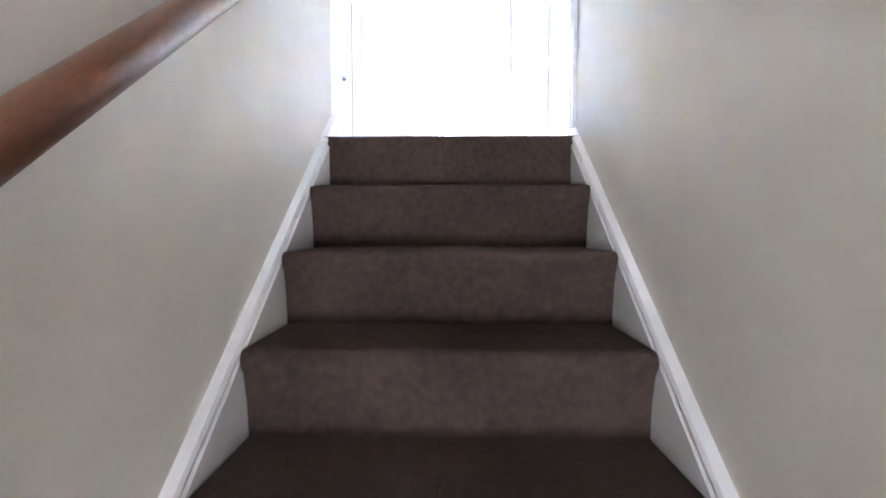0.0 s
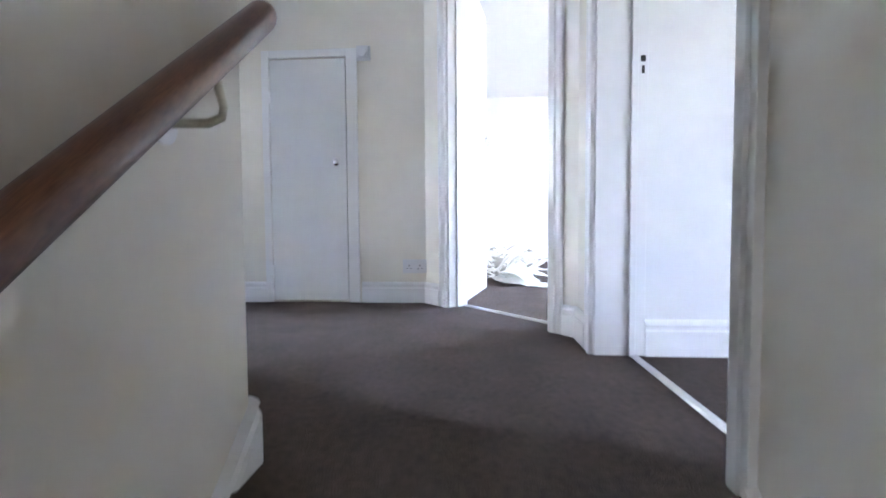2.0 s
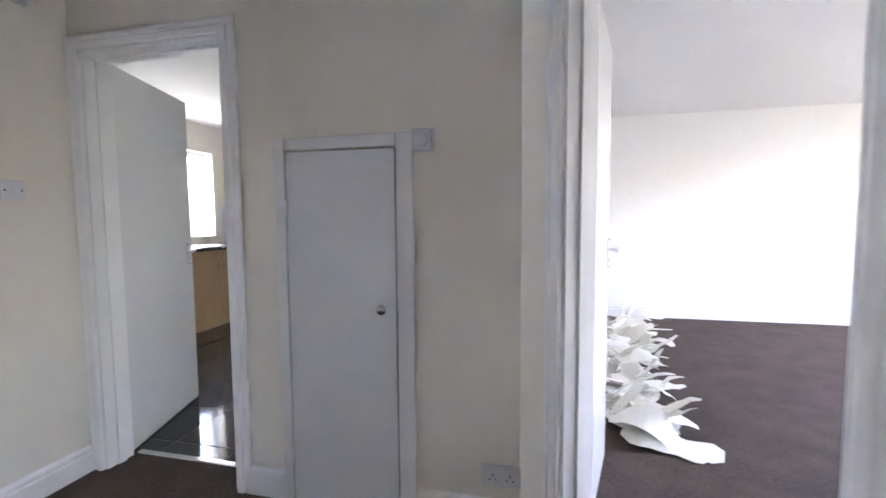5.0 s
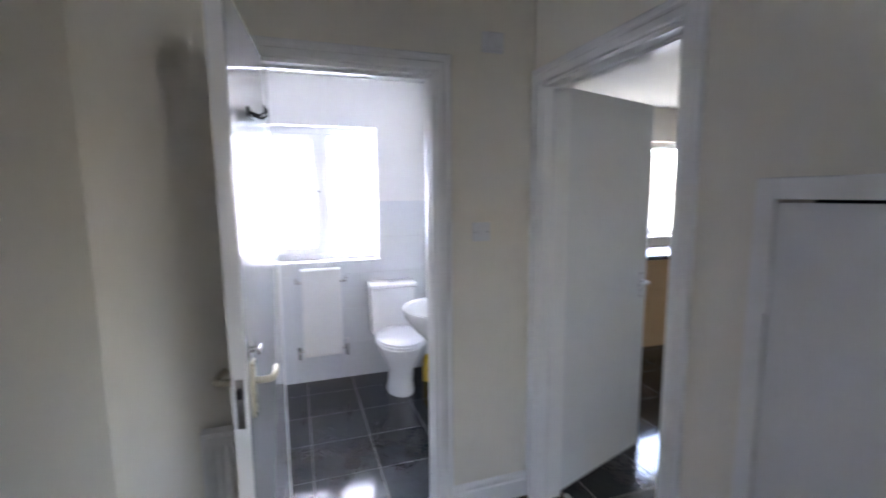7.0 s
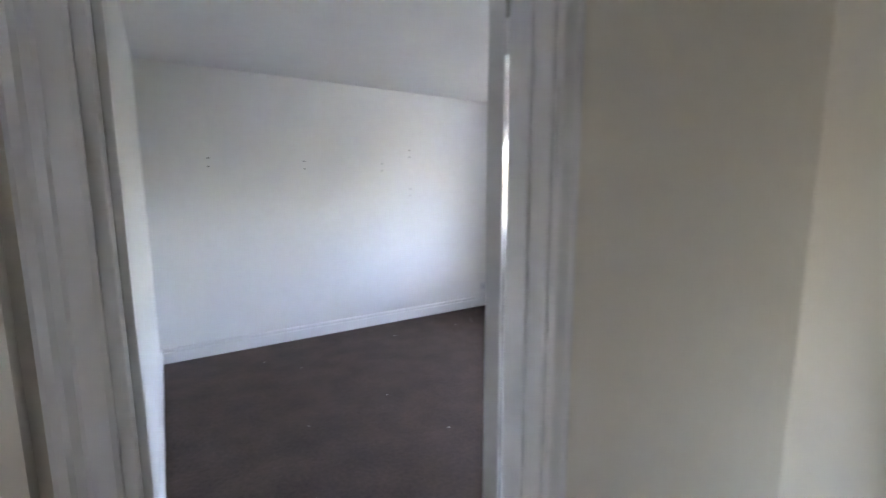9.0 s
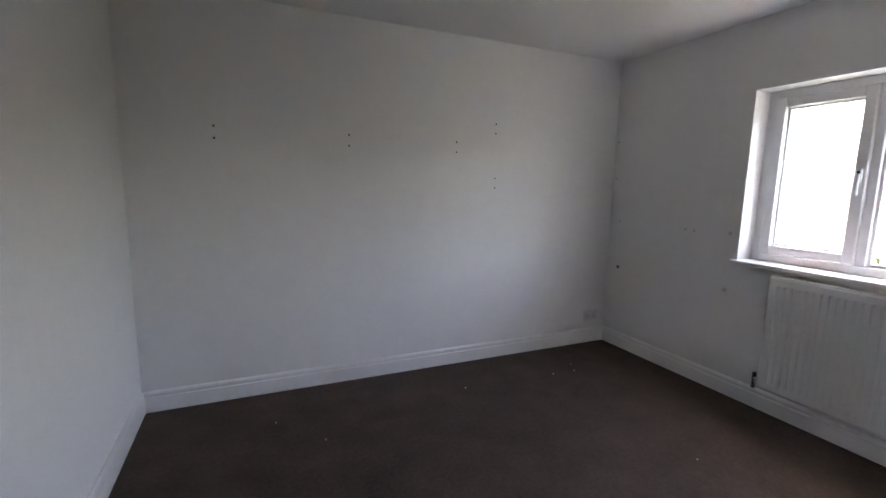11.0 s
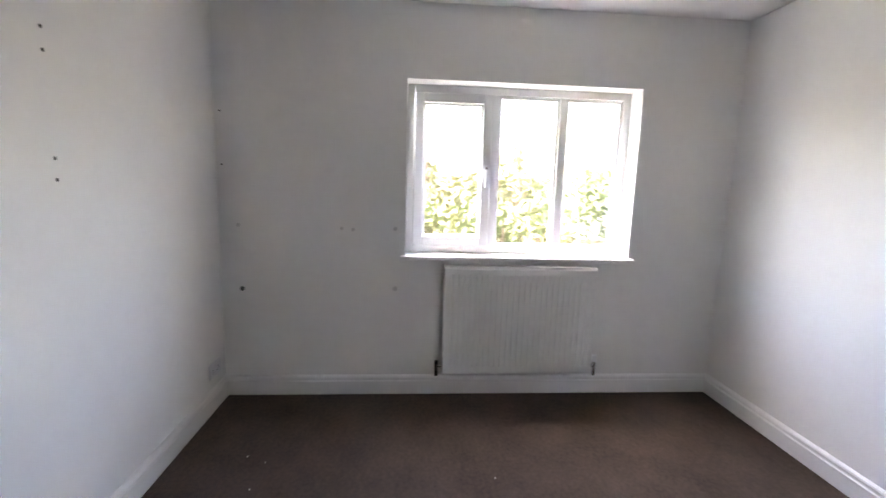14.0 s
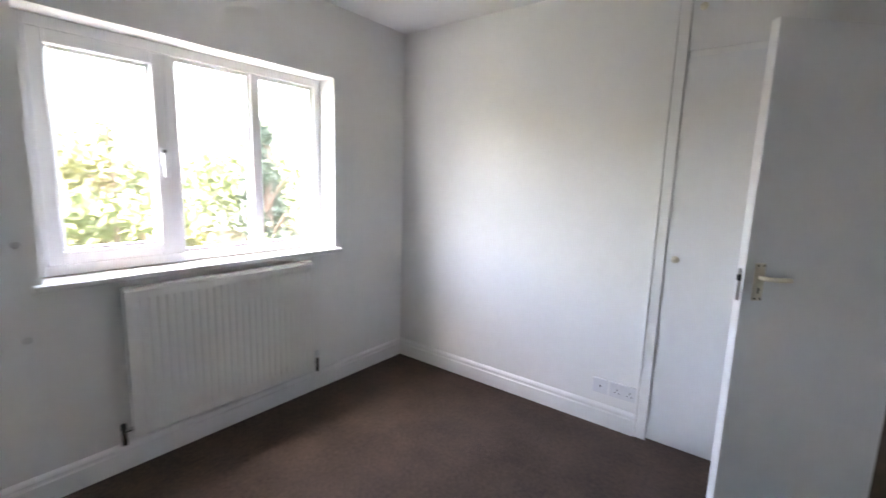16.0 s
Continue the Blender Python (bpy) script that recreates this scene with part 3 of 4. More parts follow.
def plate(name, m, w, h, label, category, kind="socket"):
    """A plastic wall plate in the xz plane, facing -y."""
    root = holder(name, m, label, category)
    bm = bmesh.new()
    box(bm, -w / 2, w / 2, -0.010, 0.0, -h / 2, h / 2, bevel=0.003)
    body = part("plate", bm, PLASTIC, root)
    if kind == "socket":
        n = 2 if w > 0.12 else 1
        for i in range(n):
            cx = (i - (n - 1) / 2) * w * 0.46
            bm = bmesh.new()
            for dx, dz, sw, sh in ((0, 0.004, 0.005, 0.009), (-0.012, -0.014, 0.008, 0.004), (0.012, -0.014, 0.008, 0.004)):
                box(bm, cx + dx - sw / 2, cx + dx + sw / 2, -0.0108, -0.009, dz - sh / 2, dz + sh / 2)
            part("sockets", bm, DARK, body)
            bm = bmesh.new()
            sx = cx + (0.0 if n == 1 else (0.0))
            box(bm, sx - 0.008, sx + 0.008, -0.014, -0.009, 0.018, 0.034, bevel=0.001)
            part("switch", bm, PLASTIC, body)
    elif kind == "switch":
        bm = bmesh.new()
        box(bm, -0.006, 0.006, -0.016, -0.009, -0.012, 0.012, bevel=0.002)
        part("rocker", bm, PLASTIC, body)
        for dx in (-0.03, 0.03):
            bm = bmesh.new()
            cyl(bm, (dx * w / 0.086, -0.0112, 0), (dx * w / 0.086, -0.009, 0), 0.0035, 10)
            part("screw", bm, DARK, body)
    elif kind == "dial":
        bm = bmesh.new()
        box(bm, -w * 0.44, w * 0.44, -0.032, -0.009, -h * 0.44, h * 0.44, bevel=0.006)
        part("case", bm, PLASTIC, body)
        bm = bmesh.new()
        cyl(bm, (0, -0.040, -0.004), (0, -0.031, -0.004), 0.026, 28, 0.029)
        part("dial", bm, PLASTIC, body)
    elif kind == "blank":
        bm = bmesh.new()
        cyl(bm, (0, -0.0112, 0), (0, -0.009, 0), 0.006, 10)
        part("outlet", bm, DARK, body)
    return root


plate("thermostat", pose(-0.672, 2.0, 1.522), 0.088, 0.088, "square white room thermostat beside the cupboard", "thermostat", "dial")
plate("double_socket", pose(-0.37, 2.0, 0.225), 0.146, 0.086, "white double wall socket above the skirting", "socket")
plate("light_switch", pose(-2.38, 1.735, 1.352, 0, 0, 90), 0.086, 0.086, "white light switch with dark screws on a cream wall", "switch", "switch")
plate("alarm_box", pose(-2.38, 1.785, 2.175, 0, 0, 90), 0.10, 0.085, "small white box high on the wall", "alarm", "dial")
plate("bedroom_light_switch", pose(-0.535, -0.50, 1.50, 0, 0, -90), 0.086, 0.086, "white bedroom light switch by the door", "switch", "switch")
plate("bedroom_double_socket", pose(-3.94, -3.395, 0.245, 0, 0, 180), 0.146, 0.086, "white double socket above the bedroom skirting", "socket")
plate("aerial_socket", pose(-2.5, -0.155, 0.236), 0.086, 0.086, "white single aerial socket beside a double socket", "socket", "blank")
plate("double_socket_by_cupboard", pose(-2.372, -0.155, 0.236), 0.150, 0.086, "white double socket beside the bedroom cupboard", "socket")

bm = bmesh.new()
tube(bm, [(0.0, -0.004, 0.0), (0.0, -0.03, -0.005), (0, -0.04, -0.03), (0, -0.06, -0.04), (0, -0.07, -0.02)], 0.004, 8)
hook = tagged(link("coat_hook", bm, STEEL, True), "small metal hook on the slanting wall", "hook")
hook.matrix_world = DIAG @ pose(1.06, 0, 1.50)

strike = holder("strike_plate", pose(0.574, 0.8948, 1.03), "dark metal strike plate on the door lining", "strike plate")
for z0, z1, w in ((-0.010, 0.010, 0.016), (-0.050, -0.024, 0.009)):
    bm = bmesh.new()
    box(bm, -w / 2, w / 2, -0.004, 0.0005, z0, z1, bevel=0.001)
    part("plate", bm, DARK, strike)
bm = bmesh.new()
strike2 = holder("hinge_plate", pose(-1.357, 0.0, 1.76, 0, 0, 0), "old painted hinge plate with two screw heads", "hinge")
box(bm, -0.001, 0.002, -0.03, 0.03, -0.05, 0.05, bevel=0.0008)
hp = part("plate", bm, GLOSS, strike2)
for z in (-0.022, 0.022):
    bm = bmesh.new()
    cyl(bm, (0.0015, 0.012, z), (0.0035, 0.012, z), 0.005, 10)
    part("screw", bm, DARK, hp)


def radiator(name, m, w, h, label, ribs=True, depth=0.07, valves=True):
    """A panel radiator: x along the wall, the wall at y = 0, the front at y = -depth."""
    root = holder(name, m, label, "radiator")
    bm = bmesh.new()
    front, back = -depth, -depth + 0.022
    if ribs:
        n = max(6, round(w / 0.038))
        prof = []
        for i in range(n):
            a, p = -w / 2 + 0.022 + (w - 0.044) * i / n, (w - 0.044) / n
            prof += [(a + p * 0.08, front), (a + p * 0.60, front), (a + p * 0.72, front + 0.005), (a + p * 0.96, front + 0.005)]
        pts = [(-w / 2, front + 0.012), (-w / 2, front + 0.003), (-w / 2 + 0.004, front)] + prof + [(w / 2 - 0.004, front), (w / 2, front + 0.003), (w / 2, front + 0.012)]
        zs = [0.0, 0.012, 0.045, 0.062, h - 0.062, h - 0.045, h - 0.012, h]
        rows = []
        for z in zs:
            flat = 0.0 if 0.05 < z < h - 0.05 else 1.0
            edge = 0.008 if z in (0.0, h) else 0.0
            rows.append([bm.verts.new((x, (front if flat and y > front and abs(x) < w / 2 - 0.006 else y) + edge, z)) for x, y in pts])
        for a, b in zip(rows, rows[1:]):
            for k in range(len(pts) - 1):
                bm.faces.new((a[k], a[k + 1], b[k + 1], b[k]))
        part("front_panel", bm, ENAMEL, root)
    else:
        box(bm, -w / 2, w / 2, front, back, 0, h, bevel=0.006)
        part("front_panel", bm, ENAMEL, root)
    bm = bmesh.new()
    box(bm, -w / 2 + 0.004, w / 2 - 0.004, front + 0.012, -0.018, 0.012, h - 0.012, bevel=0.003)
    part("body", bm, ENAMEL, root)
    bm = bmesh.new()
    box(bm, -w / 2 - 0.002, w / 2 + 0.002, front + 0.006, -0.014, h - 0.01, h + 0.004, bevel=0.002)
    part("top_grille", bm, ENAMEL, root)
    if valves:
        for s in (-1, 1):
            bm = bmesh.new()
            x = s * (w / 2 + 0.035)
            cyl(bm, (s * (w / 2 - 0.01), front + 0.03, 0.045), (x, front + 0.03, 0.045), 0.010, 12)
            cyl(bm, (x, front + 0.03, -0.02), (x, front + 0.03, 0.055 if s < 0 else 0.075), 0.013, 14)
            v = part("valve", bm, STEEL, root, "chrome radiator valve", smooth=True)
            bm = bmesh.new()
            cyl(bm, (x, front + 0.03, 0.055 if s < 0 else 0.075), (x, front + 0.03, 0.08 if s < 0 else 0.12), 0.012 if s < 0 else 0.016, 14)
            part("cap", bm, DARK if s < 0 else PLASTIC, v)
            bm = bmesh.new()
            cyl(bm, (x, front + 0.03, -0.012), (x, -0.0005, -0.012), 0.0075, 10)
            part("pipe", bm, ENAMEL, v)
    return root


radiator("bedroom_radiator", pose(-4.10, -1.517, 0.160, 0, 0, 90), 0.99, 0.71, "white ribbed panel radiator below the bedroom window")
radiator("bathroom_radiator", pose(-4.155, 1.10, 0.24, 0, 0, 90), 0.30, 0.70, "tall narrow white panel radiator on the bathroom wall", ribs=False, depth=0.10)
for z in (0.62,):
    for s in (-1, 1):
        bm = bmesh.new()
        tube(bm, [(-4.155, 1.10 + s * 0.19, 0.24 + z), (-4.09, 1.10 + s * 0.19, 0.24 + z), (-4.075, 1.10 + s * 0.19, 0.24 + z - 0.015), (-4.075, 1.10 + s * 0.13, 0.24 + z - 0.02)], 0.010, 10)
        tagged(link("radiator_bracket", bm, STEEL, True), "chrome rail bracket beside the bathroom radiator", "bracket")
radiator("landing_radiator", pose(-2.38, 0.665, 0.12, 0, 0, 90), 0.22, 0.50, "white panel radiator behind the bathroom door", valves=False)

# ---- bedroom window ----
FX = -4.275


def glazed(root, x, y0, y1, z0, z1, mat, bead=0.018):
    bm = bmesh.new()
    for d in ((y0, y0 + bead, z0, z1), (y1 - bead, y1, z0, z1), (y0 + bead, y1 - bead, z0, z0 + bead), (y0 + bead, y1 - bead, z1 - bead, z1)):
        box(bm, x - 0.012, x + 0.012, *d, bevel=0.003)
    bd = part("glazing_bead", bm, UPVC, root)
    bm = bmesh.new()
    box(bm, x - 0.003, x + 0.003, y0 + 0.004, y1 - 0.004, z0 + 0.004, z1 - 0.004)
    p = part("pane", bm, mat, root)
    p.visible_shadow = False
    return p


def window(name, x, y0, y1, z0, z1, bars, casements, mat, label):
    """A plastic window in a wall along y: bars are the mullions' centres, casements the opening lights."""
    root = holder(name, Matrix(), label, "window", kind="structure")
    f = 0.048
    for d in ((y0, y0 + f, z0, z1), (y1 - f, y1, z0, z1), (y0 + f, y1 - f, z0, z0 + f), (y0 + f, y1 - f, z1 - f, z1)):
        bm = bmesh.new()
        box(bm, x - 0.035, x + 0.03, *d, bevel=0.004)
        part("window_frame", bm, UPVC, root)
    marks = [y0 + f] + [v for b in bars for v in (b - 0.022, b + 0.022)] + [y1 - f]
    for b in bars:
        bm = bmesh.new()
        box(bm, x - 0.035, x + 0.028, b - 0.022, b + 0.022, z0 + f, z1 - f, bevel=0.004)
        part("mullion", bm, UPVC, root)
    for i in range(len(bars) + 1):
        a, b = marks[2 * i] + 0.001, marks[2 * i + 1] - 0.001
        c, e = z0 + f + 0.001, z1 - f - 0.001
        if i in casements:
            g = 0.058
            for d in ((a, a + g, c, e), (b - g, b, c, e), (a + g, b - g, c, c + g), (a + g, b - g, e - g, e)):
                bm = bmesh.new()
                box(bm, x - 0.03, x + 0.046, *d, bevel=0.006)
                part("sash", bm, UPVC, root)
            glazed(root, x, a + g, b - g, c + g, e - g, mat, 0.014)
            bm = bmesh.new()
            side = b - g / 2 if casements[i] > 0 else a + g / 2
            box(bm, x + 0.046, x + 0.060, side - 0.013, side + 0.013, (c + e) / 2 - 0.045, (c + e) / 2 + 0.045, bevel=0.004)
            hd = part("window_handle", bm, UPVC, root)
            bm = bmesh.new()
            box(bm, x + 0.060, x + 0.078, side - 0.009, side + 0.009, (c + e) / 2 - 0.10, (c + e) / 2 + 0.012, bevel=0.005)
            part("handle_grip", bm, UPVC, hd)
            bm = bmesh.new()
            cyl(bm, (x + 0.060, side, (c + e) / 2 + 0.026), (x + 0.066, side, (c + e) / 2 + 0.026), 0.008, 12)
            part("lock", bm, DARK, hd)
        else:
            glazed(root, x, a, b, c, e, mat)
    return root


w1 = window("window_bedroom", FX, WY0, WY1, WZ0 + 0.002, WZ1, [-1.692, -1.247], {0: 1}, GLASS, "white plastic three-light bedroom window with one opening casement")
bm = bmesh.new()
box(bm, -4.215, -4.06, WY0 - 0.03, WY1 + 0.03, WZ0 - 0.024, WZ0 + 0.003, bevel=0.006)
part("window_sill", bm, GLOSS, w1)
w2 = window("window_bathroom", -4.31, BY0, BY1, BZ0 + 0.002, BZ1, [1.17], {0: 1}, FROSTED, "white plastic bathroom window with frosted panes")
bm = bmesh.new()
box(bm, -4.275, -4.135, BY0 - 0.01, BY1 + 0.01, BZ0 - 0.012, BZ0 + 0.003, bevel=0.003)
part("window_sill", bm, UPVC, w2)
w3 = window("window_kitchen", KX - 0.15, KY0, KY1, KZ0 + 0.002, KZ1, [4.25, 4.78], {0: 1}, GLASS, "white plastic kitchen window above the worktop")
bm = bmesh.new()
box(bm, KX - 0.115, KX + 0.02, KY0 - 0.01, KY1 + 0.01, KZ0 - 0.012, KZ0 + 0.003, bevel=0.003)
part("window_sill", bm, UPVC, w3)

# ---- bedroom things ----
bc = holder("bedroom_cupboard", pose(0, -0.155, 0), "white painted built-in bedroom cupboard with an upper door", "cupboard")
bm = bmesh.new()
box(bm, -2.288, -2.236, -0.012, 0.0, 0, 2.425, bevel=0.004)
box(bm, -2.302, -2.2885, -0.017, 0.0, 0, 2.425, bevel=0.004)
part("frame", bm, GLOSS, bc)
for z0, z1, nm in ((0.012, 2.015, "door"), (2.045, 2.42, "upper_door")):
    bm = bmesh.new()
    box(bm, -2.2352, -1.803, -0.003, 0.022, z0, z1, bevel=0.002)
    dd = part(nm, bm, LEAF, bc)
    bm = bmesh.new()
    lathe(bm, [(0.007, 0.0), (0.007, 0.014), (0.016, 0.020), (0.018, 0.027), (0.012, 0.033), (0.002, 0.035)])
    bmesh.ops.transform(bm, matrix=pose(-2.185, -0.003, 1.03 if nm == "door" else 2.23, 90, 0, 0), verts=bm.verts)
    part("knob", bm, BRASS, dd, "small round metal knob", smooth=True)
bm = bmesh.new()
box(bm, -2.232, -1.803, 0.0, 0.022, 2.0152, 2.0448, bevel=0.002)
part("rail", bm, GLOSS, bc)
bm = bmesh.new()
box(bm, -2.234, -1.80, 0.06, 0.10, 0, 2.42)
part("back", bm, GLOSS, bc)

pend = holder("pendant_lamp", pose(-2.72, -1.72, H), "white ceiling rose with a bare flex and lampholder", "lamp")
bm = bmesh.new()
lathe(bm, [(0.05, 0.0), (0.05, -0.008), (0.042, -0.02), (0.02, -0.03), (0.008, -0.034)])
part("ceiling_rose", bm, PLASTIC, pend, smooth=True)
bm = bmesh.new()
cyl(bm, (0, 0, -0.17), (0, 0, -0.03), 0.004, 8)
part("flex", bm, PLASTIC, pend)
bm = bmesh.new()
lathe(bm, [(0.009, -0.155), (0.014, -0.165), (0.018, -0.18), (0.018, -0.205), (0.021, -0.206), (0.021, -0.22), (0.018, -0.222), (0.017, -0.262), (0.013, -0.264)])
part("lampholder", bm, PLASTIC, pend, smooth=True)


def screw_hole(at, normal, r, mat, label):
    bm = bmesh.new()
    n = Vector(normal)
    cyl(bm, Vector(at) - n * 0.002, Vector(at) + n * 0.0018, r, 9, r * 0.8)
    tagged(link("screw_hole", bm, mat), label, "hole", "screw holes in the wall")


for x, z in ((-0.998, 1.70), (-1.79, 1.695), (-2.575, 1.69), (-2.90, 1.84), (-2.905, 1.435)):
    for dz in (0.0, -0.07):
        screw_hole((x, -3.395, z + dz), (0, 1, 0), 0.0075, MARK, "dark rawlplug hole in the white wall")
for y, z, r, mat in ((-3.27, 0.70, 0.017, MARK), (-2.656, 1.09, 0.013, SCUFF), (-2.587, 1.085, 0.013, SCUFF), (-2.326, 1.095, 0.015, SCUFF), (-2.324, 0.71, 0.018, SCUFF), (-3.28, 1.10, 0.014, SCUFF), (-3.36, 1.46, 0.006, MARK), (-3.36, 1.77, 0.006, MARK)):
    screw_hole((-4.10, y, z), (1, 0, 0), r, mat, "filled screw hole in the white wall")
random.seed(4)
bm = bmesh.new()
for k in range(12):
    p = Vector((random.uniform(-3.9, -0.9), random.uniform(-3.2, -0.6), 0.002))
    s = random.uniform(0.002, 0.004)
    box(bm, p.x - s, p.x + s, p.y - s * 0.7, p.y + s * 0.7, 0.0, 0.004)
tagged(link("carpet_crumbs", bm, PAPER), "tiny pale crumbs of plaster on the carpet", "crumbs", kind="stuff")

# ---- bathroom things ----
wt = holder("wall_tiling", Matrix(), "pale grey glazed wall tiles half way up the bathroom walls", "tiles", kind="structure")
shared = {}


def tile(parent, name, x0, x1, y0, y1, z0, z1, mat, bevel=0.002):
    key = tuple(round(v, 4) for v in (x1 - x0, y1 - y0, z1 - z0)) + (mat.name,)
    if key not in shared:
        b = bmesh.new()
        box(b, -(x1 - x0) / 2, (x1 - x0) / 2, -(y1 - y0) / 2, (y1 - y0) / 2, -(z1 - z0) / 2, (z1 - z0) / 2)
        top = [e for e in b.edges if all(v.co.z > 0 for v in e.verts)] if z1 - z0 < 0.02 else []
        if top:
            bmesh.ops.bevel(b, geom=top, offset=bevel, segments=1, affect="EDGES")
        me = bpy.data.meshes.new(name)
        b.to_mesh(me)
        b.free()
        me.materials.append(mat)
        shared[key] = me
    ob = new(name, shared[key])
    ob.location = ((x0 + x1) / 2, (y0 + y1) / 2, (z0 + z1) / 2)
    ob.parent = parent
    return ob


TH = 1.47
for j in range(5):
    z0, z1 = j * TH / 5 + 0.001, (j + 1) * TH / 5 - 0.0005
    y = 0.09
    while y < 1.985:
        y1 = min(y + 0.38, 1.99)
        for a, b, c, e in ((y, y1, z0, z1),):
            if e > BZ0 - 0.013 and b > BY0 - 0.01 and a < BY1 + 0.01:
                if c < BZ0 - 0.013:
                    tile(wt, "tile", -4.156, -4.149, a, b - 0.001, c, BZ0 - 0.014, WALLTILE)
                if b > BY1 + 0.01:
                    tile(wt, "tile", -4.156, -4.149, max(a, BY1 + 0.001), b - 0.001, max(c, BZ0 - 0.013), e, WALLTILE)
                if a < BY0 - 0.01:
                    tile(wt, "tile", -4.156, -4.149, a, min(b, BY0 - 0.001), max(c, BZ0 - 0.013), e, WALLTILE)
            else:
                tile(wt, "tile", -4.156, -4.149, a, b - 0.001, c, e, WALLTILE)
        y += 0.38
    x = -4.149
    while x < -2.50:
        x1 = min(x + 0.38, -2.50)
        tile(wt, "tile", x, x1 - 0.001, 1.983, 1.9905, z0, z1, WALLTILE)
        x += 0.38

wc = holder("toilet", pose(-4.14, 1.655, 0), "white ceramic close-coupled toilet with the lid closed", "toilet")
bm = bmesh.new()
rings = []
for z, cx, rx, ry in ((0.0, 0.36, 0.16, 0.105), (0.02, 0.36, 0.165, 0.11), (0.10, 0.37, 0.15, 0.095), (0.20, 0.39, 0.16, 0.10), (0.29, 0.40, 0.20, 0.14), (0.36, 0.40, 0.235, 0.175), (0.40, 0.40, 0.245, 0.185), (0.41, 0.40, 0.24, 0.18)):
    rings.append([bm.verts.new((cx + rx * math.cos(k * math.tau / 32), ry * math.sin(k * math.tau / 32), z)) for k in range(32)])
for a, b in zip(rings, rings[1:]):
    for k in range(32):
        bm.faces.new((a[k], a[(k + 1) % 32], b[(k + 1) % 32], b[k]))
bm.faces.new(rings[0][::-1])
bm.faces.new(rings[-1])
part("pan", bm, CERAMIC, wc, smooth=True)
bm = bmesh.new()
lathe(bm, [(0.243, 0.414), (0.252, 0.420), (0.252, 0.432), (0.245, 0.437), (0.248, 0.440), (0.248, 0.452), (0.235, 0.462), (0.12, 0.468), (0.01, 0.470)], (0.41, 0, 0), 36, 1.0, 0.76)
part("seat_lid", bm, PLASTIC, wc, smooth=True)
bm = bmesh.new()
box(bm, 0.0, 0.19, -0.18, 0.18, 0.40, 0.775, bevel=0.02)
tk = part("cistern", bm, CERAMIC, wc, smooth=True)
bm = bmesh.new()
box(bm, -0.003, 0.203, -0.19, 0.19, 0.776, 0.812, bevel=0.012)
part("cistern_lid", bm, CERAMIC, tk, smooth=True)
bm = bmesh.new()
cyl(bm, (0.10, 0, 0.811), (0.10, 0, 0.822), 0.022, 20)
part("flush_button", bm, STEEL, tk)
bm = bmesh.new()
cyl(bm, (0.0, 0, 0.2), (0.22, 0, 0.2), 0.05, 20)
part("waste_pipe", bm, PLASTIC, wc)

bs = holder("wash_basin", pose(-3.11, 1.985, 0), "white ceramic wash basin on a pedestal", "basin")
bm = bmesh.new()
rings = []
for z, r, q in ((0.60, 0.08, 0.09), (0.68, 0.16, 0.18), (0.76, 0.22, 0.25), (0.805, 0.235, 0.275), (0.815, 0.232, 0.272), (0.812, 0.205, 0.24), (0.74, 0.16, 0.19), (0.70, 0.06, 0.07)):
    rings.append([bm.verts.new((q * math.cos(k * math.tau / 32), min(-0.215 + r * math.sin(k * math.tau / 32), -0.003), z)) for k in range(32)])
for a, b in zip(rings, rings[1:]):
    for k in range(32):
        bm.faces.new((a[k], a[(k + 1) % 32], b[(k + 1) % 32], b[k]))
bm.faces.new(rings[0][::-1])
bm.faces.new(rings[-1])
part("bowl", bm, CERAMIC, bs, smooth=True)
bm = bmesh.new()
lathe(bm, [(0.10, 0.0), (0.10, 0.02), (0.075, 0.08), (0.065, 0.35), (0.08, 0.58), (0.09, 0.64)], (0, -0.15, 0), 24, 1.0, 0.9)
part("pedestal", bm, CERAMIC, bs, smooth=True)
for s in (-0.09, 0.09):
    bm = bmesh.new()
    tube(bm, [(s, -0.05, 0.80), (s, -0.05, 0.87), (s, -0.07, 0.885), (s, -0.12, 0.875)], 0.011, 10)
    part("tap", bm, STEEL, bs, smooth=True)
mir = holder("bathroom_mirror", pose(-3.11, 1.983, 1.45), "frameless mirror above the wash basin", "mirror")
bm = bmesh.new()
box(bm, -0.25, 0.25, -0.006, 0.0, -0.35, 0.45, bevel=0.001)
part("mirror_glass", bm, MIRROR, mir)

bt = holder("cleaning_bottle", pose(-3.86, 1.90, 0), "yellow plastic cleaning product bottle on the tiled floor", "bottle")
bm = bmesh.new()
lathe(bm, [(0.035, 0.0), (0.04, 0.01), (0.04, 0.16), (0.03, 0.20), (0.015, 0.22), (0.015, 0.235)])
part("bottle", bm, YELLOW, bt, smooth=True)
bm = bmesh.new()
lathe(bm, [(0.017, 0.232), (0.017, 0.26), (0.012, 0.265)])
part("cap", bm, PLASTIC, bt, smooth=True)

hk = holder("door_hooks", leaf_between((-2.395, 0.82), (-1.70, 0.765)) @ pose(0.43, 0.04, 1.76), "dark metal double coat hook screwed to a white door", "hook")
bm = bmesh.new()
box(bm, -0.04, 0.04, 0, 0.005, -0.015, 0.015, bevel=0.002)
part("plate", bm, DARK, hk)
for s in (-0.025, 0.025):
    bm = bmesh.new()
    tube(bm, [(s, 0.003, 0), (s, 0.03, -0.01), (s, 0.045, 0.0), (s, 0.045, 0.02)], 0.004, 8)
    part("hook", bm, DARK, hk)

# ---- kitchen things ----
CF = -3.83


